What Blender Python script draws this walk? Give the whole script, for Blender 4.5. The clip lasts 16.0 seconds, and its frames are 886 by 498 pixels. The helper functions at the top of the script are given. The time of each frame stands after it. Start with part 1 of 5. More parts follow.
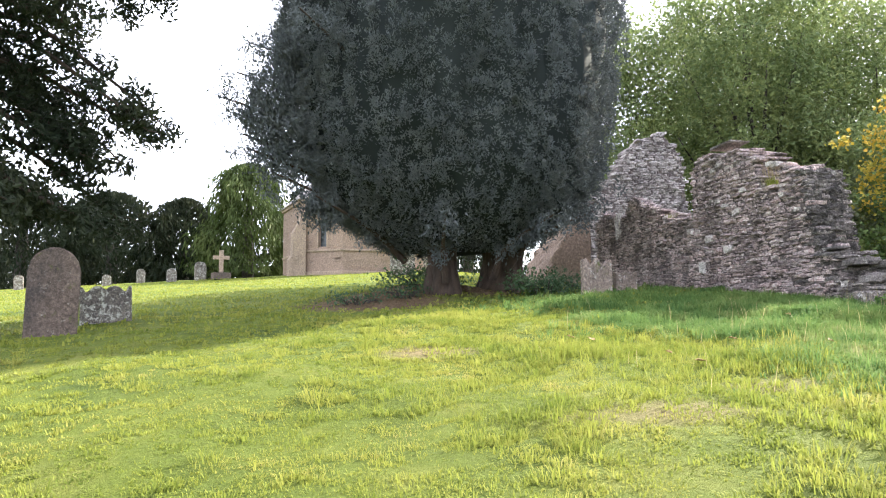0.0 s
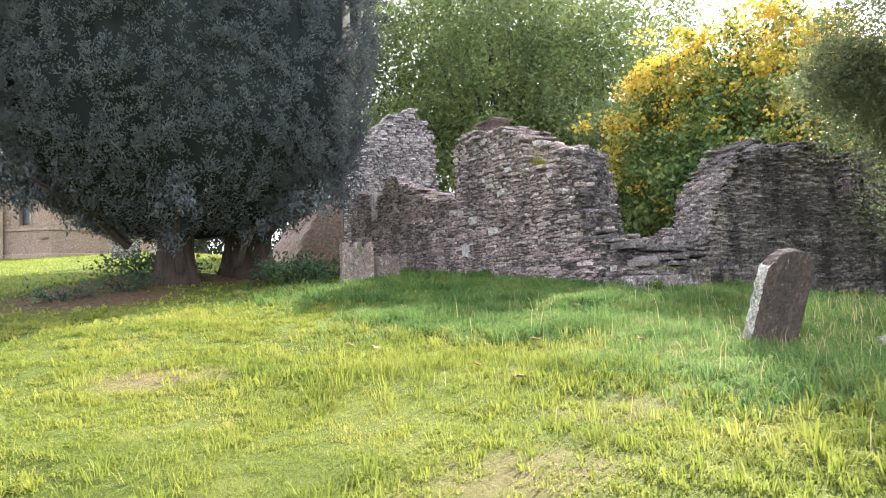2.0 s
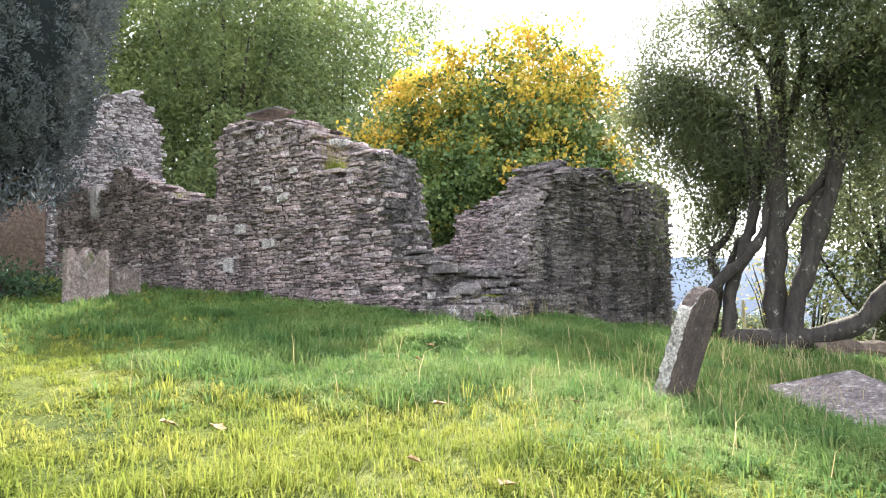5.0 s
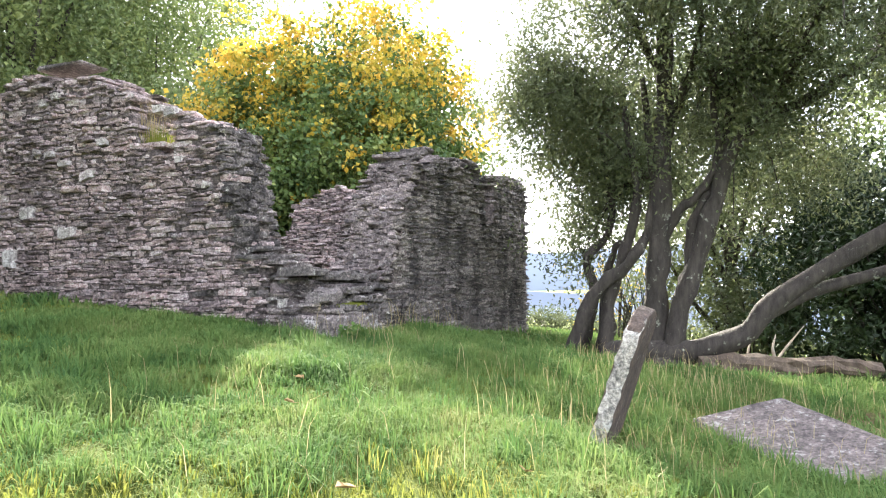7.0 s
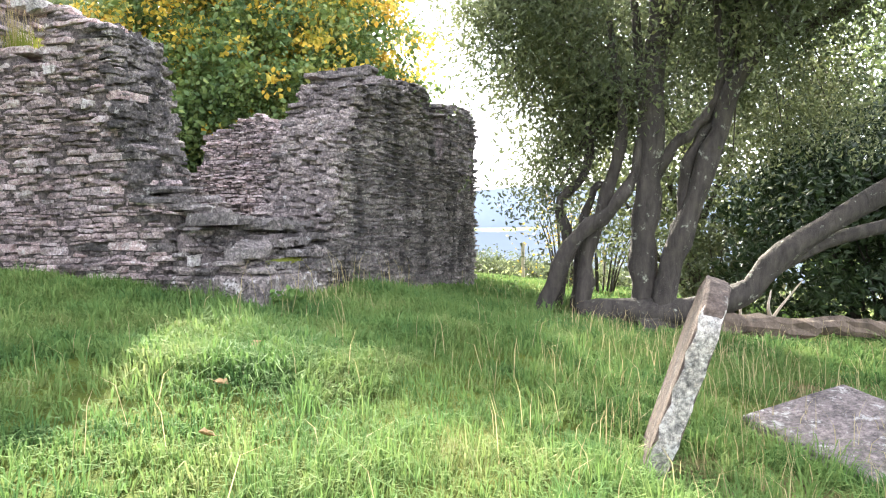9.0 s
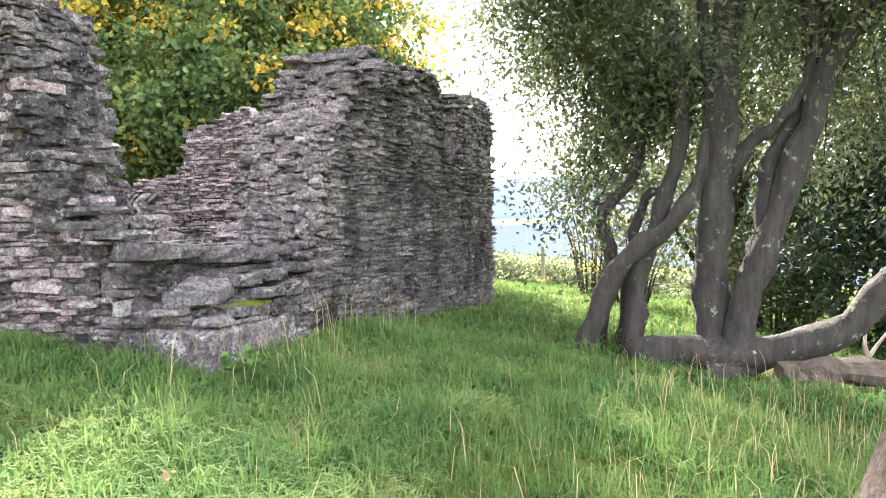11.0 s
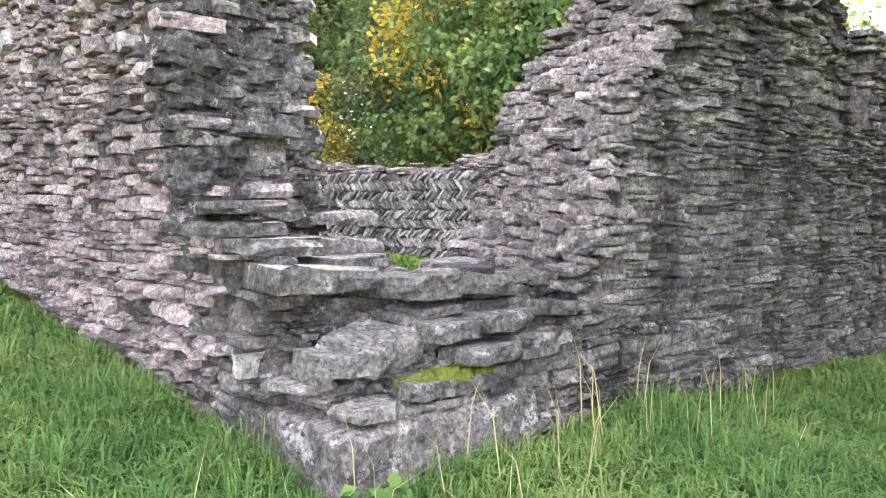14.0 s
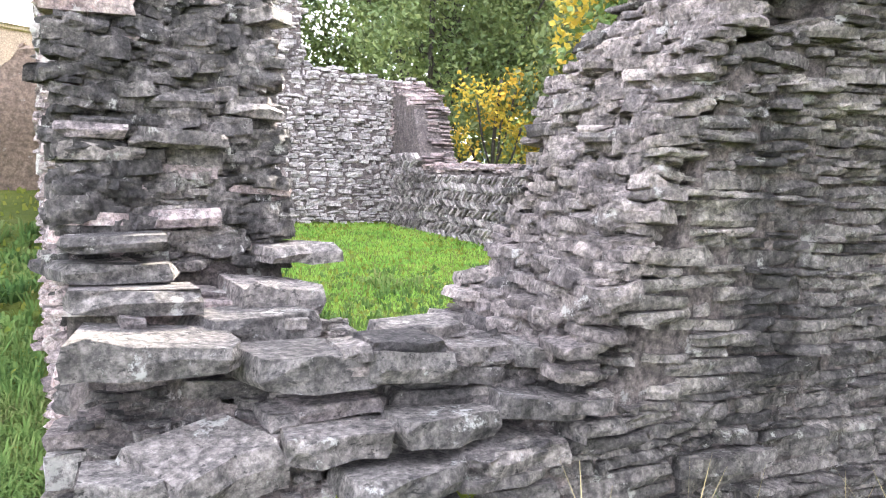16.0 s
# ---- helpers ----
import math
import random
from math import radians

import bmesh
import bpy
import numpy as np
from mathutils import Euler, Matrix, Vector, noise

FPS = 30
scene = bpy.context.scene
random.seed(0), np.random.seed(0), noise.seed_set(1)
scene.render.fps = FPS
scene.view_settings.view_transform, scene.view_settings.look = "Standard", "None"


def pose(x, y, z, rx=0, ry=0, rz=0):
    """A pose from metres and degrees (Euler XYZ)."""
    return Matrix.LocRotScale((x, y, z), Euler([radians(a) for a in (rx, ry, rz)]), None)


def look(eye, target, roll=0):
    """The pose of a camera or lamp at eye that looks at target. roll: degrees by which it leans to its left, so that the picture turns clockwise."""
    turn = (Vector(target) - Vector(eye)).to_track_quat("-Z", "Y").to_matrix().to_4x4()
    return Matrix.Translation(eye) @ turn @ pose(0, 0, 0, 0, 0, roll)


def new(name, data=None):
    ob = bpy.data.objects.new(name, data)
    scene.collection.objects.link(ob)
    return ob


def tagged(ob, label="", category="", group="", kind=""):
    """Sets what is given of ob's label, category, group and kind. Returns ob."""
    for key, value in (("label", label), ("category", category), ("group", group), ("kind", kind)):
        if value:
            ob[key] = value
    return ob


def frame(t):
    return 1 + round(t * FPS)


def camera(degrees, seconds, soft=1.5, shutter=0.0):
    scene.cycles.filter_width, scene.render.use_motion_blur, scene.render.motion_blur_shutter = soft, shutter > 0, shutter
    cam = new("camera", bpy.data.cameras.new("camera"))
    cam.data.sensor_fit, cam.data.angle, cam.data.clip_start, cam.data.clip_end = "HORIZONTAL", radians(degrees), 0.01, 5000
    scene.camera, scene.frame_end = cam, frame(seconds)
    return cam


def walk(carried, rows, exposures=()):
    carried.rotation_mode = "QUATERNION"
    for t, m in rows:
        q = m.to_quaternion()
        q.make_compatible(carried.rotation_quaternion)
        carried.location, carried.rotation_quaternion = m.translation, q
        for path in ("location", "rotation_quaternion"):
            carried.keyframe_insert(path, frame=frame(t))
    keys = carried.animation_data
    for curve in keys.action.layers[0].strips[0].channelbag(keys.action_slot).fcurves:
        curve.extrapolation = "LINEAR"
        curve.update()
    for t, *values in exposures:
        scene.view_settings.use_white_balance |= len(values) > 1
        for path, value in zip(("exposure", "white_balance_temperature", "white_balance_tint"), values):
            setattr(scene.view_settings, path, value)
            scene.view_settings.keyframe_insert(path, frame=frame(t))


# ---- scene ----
cam = camera(59.8, 16.0, soft=1.1)
METRES, EYE, TILT, LEAN, TURN = 16.0, 1.5, 6.0, 0.5, -11.5
ROWS = [
    (0.0, 0.0, 0.0, 0.0, -0.0, 0.0, -0.0),
    (0.5, 0.0047, 0.0356, 0.0029, -2.87, 0.59, -0.3),
    (1.0, -0.0013, 0.07, 0.0017, -7.7, 0.54, -0.26),
    (1.5, -0.0053, 0.0994, 0.0029, -13.51, -0.39, -0.09),
    (2.0, -0.0053, 0.133, 0.0065, -19.35, -1.66, -0.03),
    (2.5, -0.0147, 0.1646, 0.0054, -24.54, -2.42, -0.31),
    (3.0, -0.0213, 0.1932, 0.0035, -28.52, -2.54, -0.74),
    (5.5, -0.0168, 0.3579, 0.0065, -45.31, 0.39, -3.54),
    (6.0, -0.0034, 0.3863, 0.0064, -48.97, 0.53, -3.83),
    (6.5, 0.0131, 0.4096, 0.0082, -52.54, 0.52, -4.26),
    (7.0, 0.0305, 0.4371, 0.0111, -55.58, 0.11, -4.58),
    (7.5, 0.0508, 0.46, 0.0096, -58.02, -0.93, -4.78),
    (8.0, 0.0738, 0.4834, 0.0091, -60.14, -2.46, -4.81),
    (8.5, 0.0954, 0.5087, 0.0102, -61.75, -3.95, -4.87),
    (11.0, 0.2284, 0.5923, 0.0254, -60.93, -4.74, -4.46),
    (11.5, 0.2528, 0.613, 0.0277, -58.33, -5.4, -4.35),
    (12.0, 0.2822, 0.6263, 0.0289, -54.55, -5.81, -4.42),
    (12.5, 0.3061, 0.6379, 0.0276, -49.91, -6.14, -4.77),
    (13.0, 0.3301, 0.6525, 0.0299, -44.37, -6.72, -5.01),
    (13.5, 0.3588, 0.6638, 0.0295, -38.45, -7.75, -4.95),
    (14.0, 0.3847, 0.6757, 0.0297, -33.14, -8.9, -4.69),
    (14.5, 0.4091, 0.6903, 0.0325, -28.37, -10.11, -4.21),
    (15.0, 0.4376, 0.699, 0.0323, -24.12, -10.67, -3.72),
    (15.5, 0.4642, 0.7066, 0.0334, -20.22, -10.74, -3.42),
    (16.0, 0.4869, 0.7181, 0.035, -15.72, -10.28, -3.1),
]
walk(cam, [(t, pose(0, 0, EYE, TILT, LEAN, TURN) @ pose(METRES * x, METRES * y, METRES * z, 90 + pitch, roll, yaw)) for t, x, y, z, yaw, pitch, roll in ROWS],
     exposures=[(0, 2.3), (3, 2.42), (6, 2.5), (8.5, 2.78), (11, 3.0), (14, 3.45), (16, 3.7)])

# ---- light ----
SUN_EL, SUN_AZ = radians(31), radians(31)
sun_dir = Vector((math.cos(SUN_EL) * math.cos(SUN_AZ), math.cos(SUN_EL) * math.sin(SUN_AZ), math.sin(SUN_EL)))
world = bpy.data.worlds.new("sky")
scene.world = world
world.use_nodes = True
wn, wl = world.node_tree.nodes, world.node_tree.links
bg = wn["Background"]
sky = wn.new("ShaderNodeTexSky")
sky.sky_type, sky.sun_disc = "NISHITA", False
sky.sun_elevation, sky.sun_rotation = SUN_EL, math.pi / 2 - SUN_AZ
cloud = wn.new("ShaderNodeMix")
cloud.data_type = "RGBA"
cloud.inputs["Factor"].default_value = 0.82
wl.new(sky.outputs[0], cloud.inputs["A"])
cloud.inputs["B"].default_value = (4.6, 4.65, 5.25, 1)
wl.new(cloud.outputs["Result"], bg.inputs["Color"])
bg.inputs["Strength"].default_value = 0.15
sun = new("sun", bpy.data.lights.new("sun", "SUN"))
sun.data.energy, sun.data.angle, sun.data.color = 4.9, radians(1.2), (1.0, 0.93, 0.8)
sun.matrix_world = look((0, 0, 40), Vector((0, 0, 40)) - sun_dir)

# ---- materials ----


def nodes_of(name):
    m = bpy.data.materials.new(name)
    m.use_nodes = True
    return m, m.node_tree.nodes, m.node_tree.links, m.node_tree.nodes["Principled BSDF"]


def place(n):
    return n.new("ShaderNodeNewGeometry").outputs["Position"]


def noise_tex(n, l, scale, detail=4, rough=0.6, stretch=None):
    t = n.new("ShaderNodeTexNoise")
    t.inputs["Scale"].default_value, t.inputs["Detail"].default_value, t.inputs["Roughness"].default_value = scale, detail, rough
    p = place(n)
    if stretch:
        s = n.new("ShaderNodeVectorMath")
        s.operation = "MULTIPLY"
        s.inputs[1].default_value = stretch
        l.new(p, s.inputs[0])
        p = s.outputs[0]
    l.new(p, t.inputs["Vector"])
    return t.outputs["Fac"]


def ramp(n, l, fac, stops):
    r = n.new("ShaderNodeValToRGB")
    e = r.color_ramp.elements
    while len(e) < len(stops):
        e.new(0.5)
    for k, (at, c) in zip(e, stops):
        k.position, k.color = at, (*c, 1)
    l.new(fac, r.inputs[0])
    return r.outputs[0]


def mix(n, l, fac, a, b, how="MIX"):
    m = n.new("ShaderNodeMix")
    m.data_type, m.blend_type = "RGBA", how
    for slot, v in (("Factor", fac), ("A", a), ("B", b)):
        if isinstance(v, (int, float)):
            m.inputs[slot].default_value = v
        elif isinstance(v, tuple):
            m.inputs[slot].default_value = (*v, 1)
        else:
            l.new(v, m.inputs[slot])
    return m.outputs["Result"]


def step_of(n, l, fac, a, b):
    m = n.new("ShaderNodeMapRange")
    m.inputs["From Min"].default_value, m.inputs["From Max"].default_value = a, b
    l.new(fac, m.inputs["Value"])
    return m.outputs[0]


def piece_random(n, l):
    o, g = n.new("ShaderNodeObjectInfo").outputs["Random"], n.new("ShaderNodeNewGeometry").outputs["Random Per Island"]
    a = n.new("ShaderNodeMath")
    a.operation = "ADD"
    l.new(o, a.inputs[0]), l.new(g, a.inputs[1])
    f = n.new("ShaderNodeMath")
    f.operation = "FRACT"
    l.new(a.outputs[0], f.inputs[0])
    return f.outputs[0]


def bump(n, l, bsdf, height, strength, distance):
    b = n.new("ShaderNodeBump")
    b.inputs["Strength"].default_value, b.inputs["Distance"].default_value = strength, distance
    l.new(height, b.inputs["Height"])
    l.new(b.outputs[0], bsdf.inputs["Normal"])


def stone_material(name, tones, lichen=0.5, pale=(0.62, 0.6, 0.56), moss=0.0, rough=0.9, grain=55.0, stain=(0.055, 0.05, 0.05), stains=0.7, streak_or_shade=0.0, speck=0.6, wash=0.0, dark_specks=0.0, crisp=0.6):
    """Weathered stone: a tone a piece, mottling, dark streaks, lichen in spots and a rough grain."""
    m, n, l, s = nodes_of(name)
    k = len(tones)
    col = ramp(n, l, piece_random(n, l), [(i / (k - 1), c) for i, c in enumerate(tones)])
    col = mix(n, l, 0.75, col, ramp(n, l, noise_tex(n, l, 13.0, 5, 0.7), [(0.32, (0.2, 0.2, 0.21)), (0.68, (0.8, 0.77, 0.75))]), "OVERLAY")
    col = mix(n, l, step_of(n, l, noise_tex(n, l, 1.3, 6, 0.7, (1, 1, 0.6)), 0.46, 0.66), col, mix(n, l, stains, col, stain))
    # Upright dark streaks; on the south wall they put shade into the colour
    if streak_or_shade:
        col = mix(n, l, step_of(n, l, noise_tex(n, l, 1.9, 6, 0.7, (1, 1, 0.35)), 0.62 - 0.25 * streak_or_shade, 0.66 - 0.12 * streak_or_shade), col, mix(n, l, 0.72, col, (0.035, 0.034, 0.036)))
    if wash:
        col = mix(n, l, step_of(n, l, noise_tex(n, l, 1.1, 7, 0.72, (1, 1, 0.7)), 0.62 - 0.12 * wash, 0.74 - 0.12 * wash), col, mix(n, l, 0.6, col, (0.46, 0.42, 0.36)))
    fine = noise_tex(n, l, grain, 6, 0.75)
    col = mix(n, l, crisp, col, ramp(n, l, fine, [(0.36, (0.16, 0.16, 0.16)), (0.64, (0.92, 0.9, 0.89))]), "OVERLAY")
    col = mix(n, l, speck, col, ramp(n, l, noise_tex(n, l, 30.0, 8, 0.75), [(0.42, (0.2, 0.2, 0.21)), (0.58, (0.82, 0.8, 0.79))]), "OVERLAY")
    spots = step_of(n, l, noise_tex(n, l, 8.0, 8, 0.78), 0.64 - 0.1 * lichen, 0.69 - 0.1 * lichen)
    col = mix(n, l, spots, col, mix(n, l, 0.72, col, pale))
    # Dark specks in the colour alone; the bump doesn't follow them
    if dark_specks:
        col = mix(n, l, step_of(n, l, noise_tex(n, l, 24.0, 6, 0.7, (1, 1, 1.8)), 0.66 - 0.1 * dark_specks, 0.70 - 0.1 * dark_specks), col, mix(n, l, 0.75, col, (0.03, 0.03, 0.031)))
    if moss:
        col = mix(n, l, step_of(n, l, noise_tex(n, l, 3.1, 5, 0.7), 0.62 - 0.15 * moss, 0.72), col, (0.10, 0.12, 0.035))
    l.new(col, s.inputs["Base Color"])
    s.inputs["Roughness"].default_value = rough
    s.inputs["Specular IOR Level"].default_value = 0.2
    bump(n, l, s, noise_tex(n, l, grain * 0.4, 8, 0.78), 1.0, 0.06)
    return m


def leaf_material(name, tones, shine=0.5, through_light=0.3, patch=0.35):
    m, n, l, s = nodes_of(name)
    k = len(tones)
    big = noise_tex(n, l, patch, 3, 0.6)
    r = piece_random(n, l)
    a = n.new("ShaderNodeMath")
    a.operation = "MULTIPLY_ADD"
    a.inputs[1].default_value, a.inputs[2].default_value = 0.34, 0.05
    l.new(r, a.inputs[0])
    b = n.new("ShaderNodeMath")
    b.operation = "MULTIPLY_ADD"
    b.inputs[1].default_value = 1.5
    b.inputs[2].default_value = -0.48
    l.new(big, b.inputs[0])
    c = n.new("ShaderNodeMath")
    l.new(a.outputs[0], c.inputs[0]), l.new(b.outputs[0], c.inputs[1])
    col = ramp(n, l, c.outputs[0], [(i / (k - 1), t) for i, t in enumerate(tones)])
    l.new(col, s.inputs["Base Color"])
    s.inputs["Roughness"].default_value = shine
    s.inputs["Specular IOR Level"].default_value = 0.3 if shine < 0.6 else 0.08
    tr = n.new("ShaderNodeBsdfTranslucent")
    l.new(col, tr.inputs["Color"])
    mx = n.new("ShaderNodeMixShader")
    mx.inputs[0].default_value = through_light
    l.new(s.outputs[0], mx.inputs[1]), l.new(tr.outputs[0], mx.inputs[2])
    l.new(mx.outputs[0], n["Material Output"].inputs["Surface"])
    return m


def bark_material(name, dark, light, scale=9.0, lichen=0.0):
    m, n, l, s = nodes_of(name)
    f = noise_tex(n, l, scale, 7, 0.7, (1, 1, 0.28))
    col = ramp(n, l, f, [(0.3, dark), (0.7, light)])
    if lichen:
        col = mix(n, l, step_of(n, l, noise_tex(n, l, 7, 6, 0.7), 0.62 - 0.1 * lichen, 0.7), col, (0.32, 0.34, 0.27))
    l.new(col, s.inputs["Base Color"])
    s.inputs["Roughness"].default_value = 0.9
    bump(n, l, s, f, 0.9, 0.04)
    return m


TONES = [(0.23, 0.195, 0.197), (0.58, 0.475, 0.46), (0.37, 0.32, 0.324), (0.66, 0.55, 0.535), (0.3, 0.258, 0.263), (0.48, 0.41, 0.41), (0.62, 0.55, 0.545), (0.25, 0.217, 0.222)]
M_WALL = stone_material("rubble_stone", TONES, 0.5, (0.74, 0.71, 0.70), stain=(0.06, 0.052, 0.055), wash=0.2, speck=0.55, dark_specks=0.4)
M_BREAK = stone_material("broken_core_stone", [(0.16, 0.143, 0.143), (0.4, 0.355, 0.345), (0.26, 0.235, 0.235), (0.46, 0.415, 0.4), (0.21, 0.188, 0.19), (0.33, 0.295, 0.29)], 0.5, (0.68, 0.66, 0.64), stain=(0.06, 0.054, 0.056), wash=0.3, speck=0.55, dark_specks=0.5)
# Weathered stone in darker tones: the south side's shade is put into the colour
M_WALL_S = stone_material("shade_darkened_rubble", [(0.095, 0.089, 0.091), (0.29, 0.268, 0.262), (0.165, 0.155, 0.155), (0.37, 0.34, 0.327), (0.205, 0.194, 0.192)], 0.5, (0.62, 0.6, 0.56), stain=(0.05, 0.046, 0.047), streak_or_shade=0.55, wash=0.6, speck=0.5, dark_specks=0.6)
M_BLOCK = stone_material("lichened_mortar", [(0.22, 0.2, 0.195), (0.27, 0.245, 0.238)], 0.9, (0.72, 0.7, 0.69), grain=34, stain=(0.05, 0.047, 0.047), stains=0.75, streak_or_shade=0.35, dark_specks=0.8)
M_NORTH = stone_material("limewashed_rubble", [(0.32, 0.3, 0.298), (0.48, 0.46, 0.455), (0.38, 0.36, 0.355), (0.54, 0.52, 0.51)], 0.4, (0.72, 0.71, 0.7), stain=(0.16, 0.15, 0.15), stains=0.5, speck=0.4)
# Mortar toned dark: the shadow in the joints is put into its colour
M_CORE = stone_material("shade_toned_mortar", [(0.14, 0.122, 0.12), (0.18, 0.158, 0.155)], 0.6, (0.5, 0.47, 0.46), grain=38)
M_SLATE = stone_material("herringbone_slate", [(0.14, 0.13, 0.13), (0.26, 0.24, 0.238), (0.38, 0.355, 0.35), (0.54, 0.51, 0.50)], 0.7)
M_LEDGE = stone_material("ledge_stone", [(0.2, 0.188, 0.183), (0.3, 0.276, 0.267), (0.15, 0.143, 0.141), (0.245, 0.233, 0.226)], 0.5, (0.6, 0.59, 0.57), grain=40, stains=0.5, dark_specks=0.7)
M_LEDGER = stone_material("ledger_stone", [(0.22, 0.195, 0.186), (0.26, 0.23, 0.22)], 0.75, (0.55, 0.54, 0.5), grain=30, speck=0.3, crisp=0.3)
M_WHITE = stone_material("white_lichen_stone", [(0.55, 0.52, 0.5), (0.68, 0.66, 0.64)], 0.6)
M_HEAD = stone_material("headstone_sandstone", [(0.125, 0.10, 0.086), (0.15, 0.118, 0.10)], 0.4, (0.42, 0.4, 0.36), 0.2, grain=30, speck=0.2, crisp=0.25)
M_PALE_HEAD = stone_material("pale_headstone_sandstone", [(0.25, 0.205, 0.18), (0.30, 0.25, 0.22)], 0.8, (0.6, 0.58, 0.54), 0.1, grain=30, speck=0.3, crisp=0.25)
M_EDGE = stone_material("edge_lichen", [(0.42, 0.41, 0.38), (0.5, 0.49, 0.45)], 0.9, (0.75, 0.74, 0.7), grain=26, stain=(0.06, 0.055, 0.05), stains=0.9)
M_LICHEN = stone_material("lichened_headstone", [(0.15, 0.14, 0.125), (0.18, 0.16, 0.14)], 1.2, (0.55, 0.55, 0.5), grain=26, crisp=0.25)
M_CHURCH = stone_material("church_sandstone", [(0.25, 0.185, 0.145), (0.29, 0.22, 0.175), (0.23, 0.18, 0.15)], 0.2, grain=14, speck=0.15, stain=(0.16, 0.12, 0.1), stains=0.4, crisp=0.25)
M_CHURCH_DRESS = stone_material("church_dressing", [(0.30, 0.24, 0.19), (0.34, 0.27, 0.21)], 0.2, grain=16, stains=0.3, speck=0.15, crisp=0.25)
M_YEW = leaf_material("yew_needles", [(0.072, 0.083, 0.09), (0.09, 0.103, 0.109), (0.115, 0.129, 0.134), (0.15, 0.163, 0.163)], 0.85, 0.08, 0.9)
# Much darker than the needles: the crown's inner shade as a colour
M_YEW_IN = leaf_material("yew_inner_shade", [(0.02, 0.025, 0.026), (0.03, 0.036, 0.036)], 0.9, 0.0, 0.8)
M_CEDAR = leaf_material("dark_conifer_needles", [(0.014, 0.022, 0.014), (0.028, 0.036, 0.022), (0.05, 0.055, 0.03)], 0.6, 0.12)
M_CYPRESS = leaf_material("weeping_cypress_needles", [(0.03, 0.045, 0.016), (0.06, 0.085, 0.026), (0.10, 0.12, 0.04)], 0.6, 0.2)
M_GREEN = leaf_material("green_leaves", [(0.075, 0.112, 0.05), (0.13, 0.175, 0.07), (0.20, 0.245, 0.09), (0.31, 0.33, 0.125)], 0.5, 0.42, 0.5)
M_MAPLE = leaf_material("turning_maple_leaves", [(0.04, 0.085, 0.034), (0.075, 0.13, 0.042), (0.125, 0.185, 0.05), (0.22, 0.25, 0.06), (0.5, 0.40, 0.06)], 0.5, 0.28, 0.7)
M_YELLOW = leaf_material("yellow_leaves", [(0.20, 0.24, 0.045), (0.44, 0.37, 0.055), (0.62, 0.42, 0.06), (0.64, 0.33, 0.05)], 0.5, 0.3, 1.1)
M_WILLOW = leaf_material("grey_green_leaves", [(0.05, 0.072, 0.042), (0.09, 0.113, 0.06), (0.145, 0.168, 0.08), (0.24, 0.245, 0.11)], 0.45, 0.4, 0.9)
M_SHRUB = leaf_material("dark_shrub_leaves", [(0.012, 0.022, 0.011), (0.025, 0.045, 0.018), (0.06, 0.09, 0.03)], 0.5, 0.15)
M_BRAMBLE = leaf_material("bramble_leaves", [(0.03, 0.06, 0.03), (0.05, 0.10, 0.045), (0.09, 0.14, 0.06)], 0.45, 0.25, 1.2)
M_BARK = bark_material("grey_bark", (0.018, 0.015, 0.013), (0.078, 0.066, 0.055), 11, 0.15)
M_YEWBARK = bark_material("red_brown_yew_bark", (0.018, 0.013, 0.010), (0.075, 0.05, 0.036), 6)
M_DEAD = bark_material("bleached_dead_wood", (0.28, 0.24, 0.19), (0.5, 0.45, 0.37), 12)
M_ROT = bark_material("rotten_wood", (0.045, 0.034, 0.026), (0.20, 0.15, 0.11), 8)
M_GRASS = leaf_material("grass_blades", [(0.1, 0.145, 0.03), (0.158, 0.2, 0.038), (0.225, 0.255, 0.05), (0.28, 0.285, 0.068), (0.36, 0.305, 0.13)], 0.8, 0.4, 0.9)
M_LONG = leaf_material("long_grass_blades", [(0.045, 0.098, 0.034), (0.08, 0.152, 0.047), (0.125, 0.205, 0.06), (0.185, 0.245, 0.08), (0.28, 0.268, 0.135)], 0.8, 0.36, 1.3)
# Far lighter than the other grass: sunlight in the courtyard put into the colour
M_LAWN = leaf_material("sunlit_lawn_blades", [(0.126, 0.275, 0.068), (0.2, 0.374, 0.075), (0.284, 0.44, 0.09), (0.357, 0.462, 0.12)], 0.8, 0.4, 0.9)
M_STRAW = leaf_material("dry_grass_stalks", [(0.30, 0.24, 0.12), (0.46, 0.38, 0.21), (0.36, 0.34, 0.15)], 0.6, 0.3)
M_FALLEN = leaf_material("fallen_leaf", [(0.24, 0.15, 0.07), (0.36, 0.26, 0.14)], 0.6, 0.1)


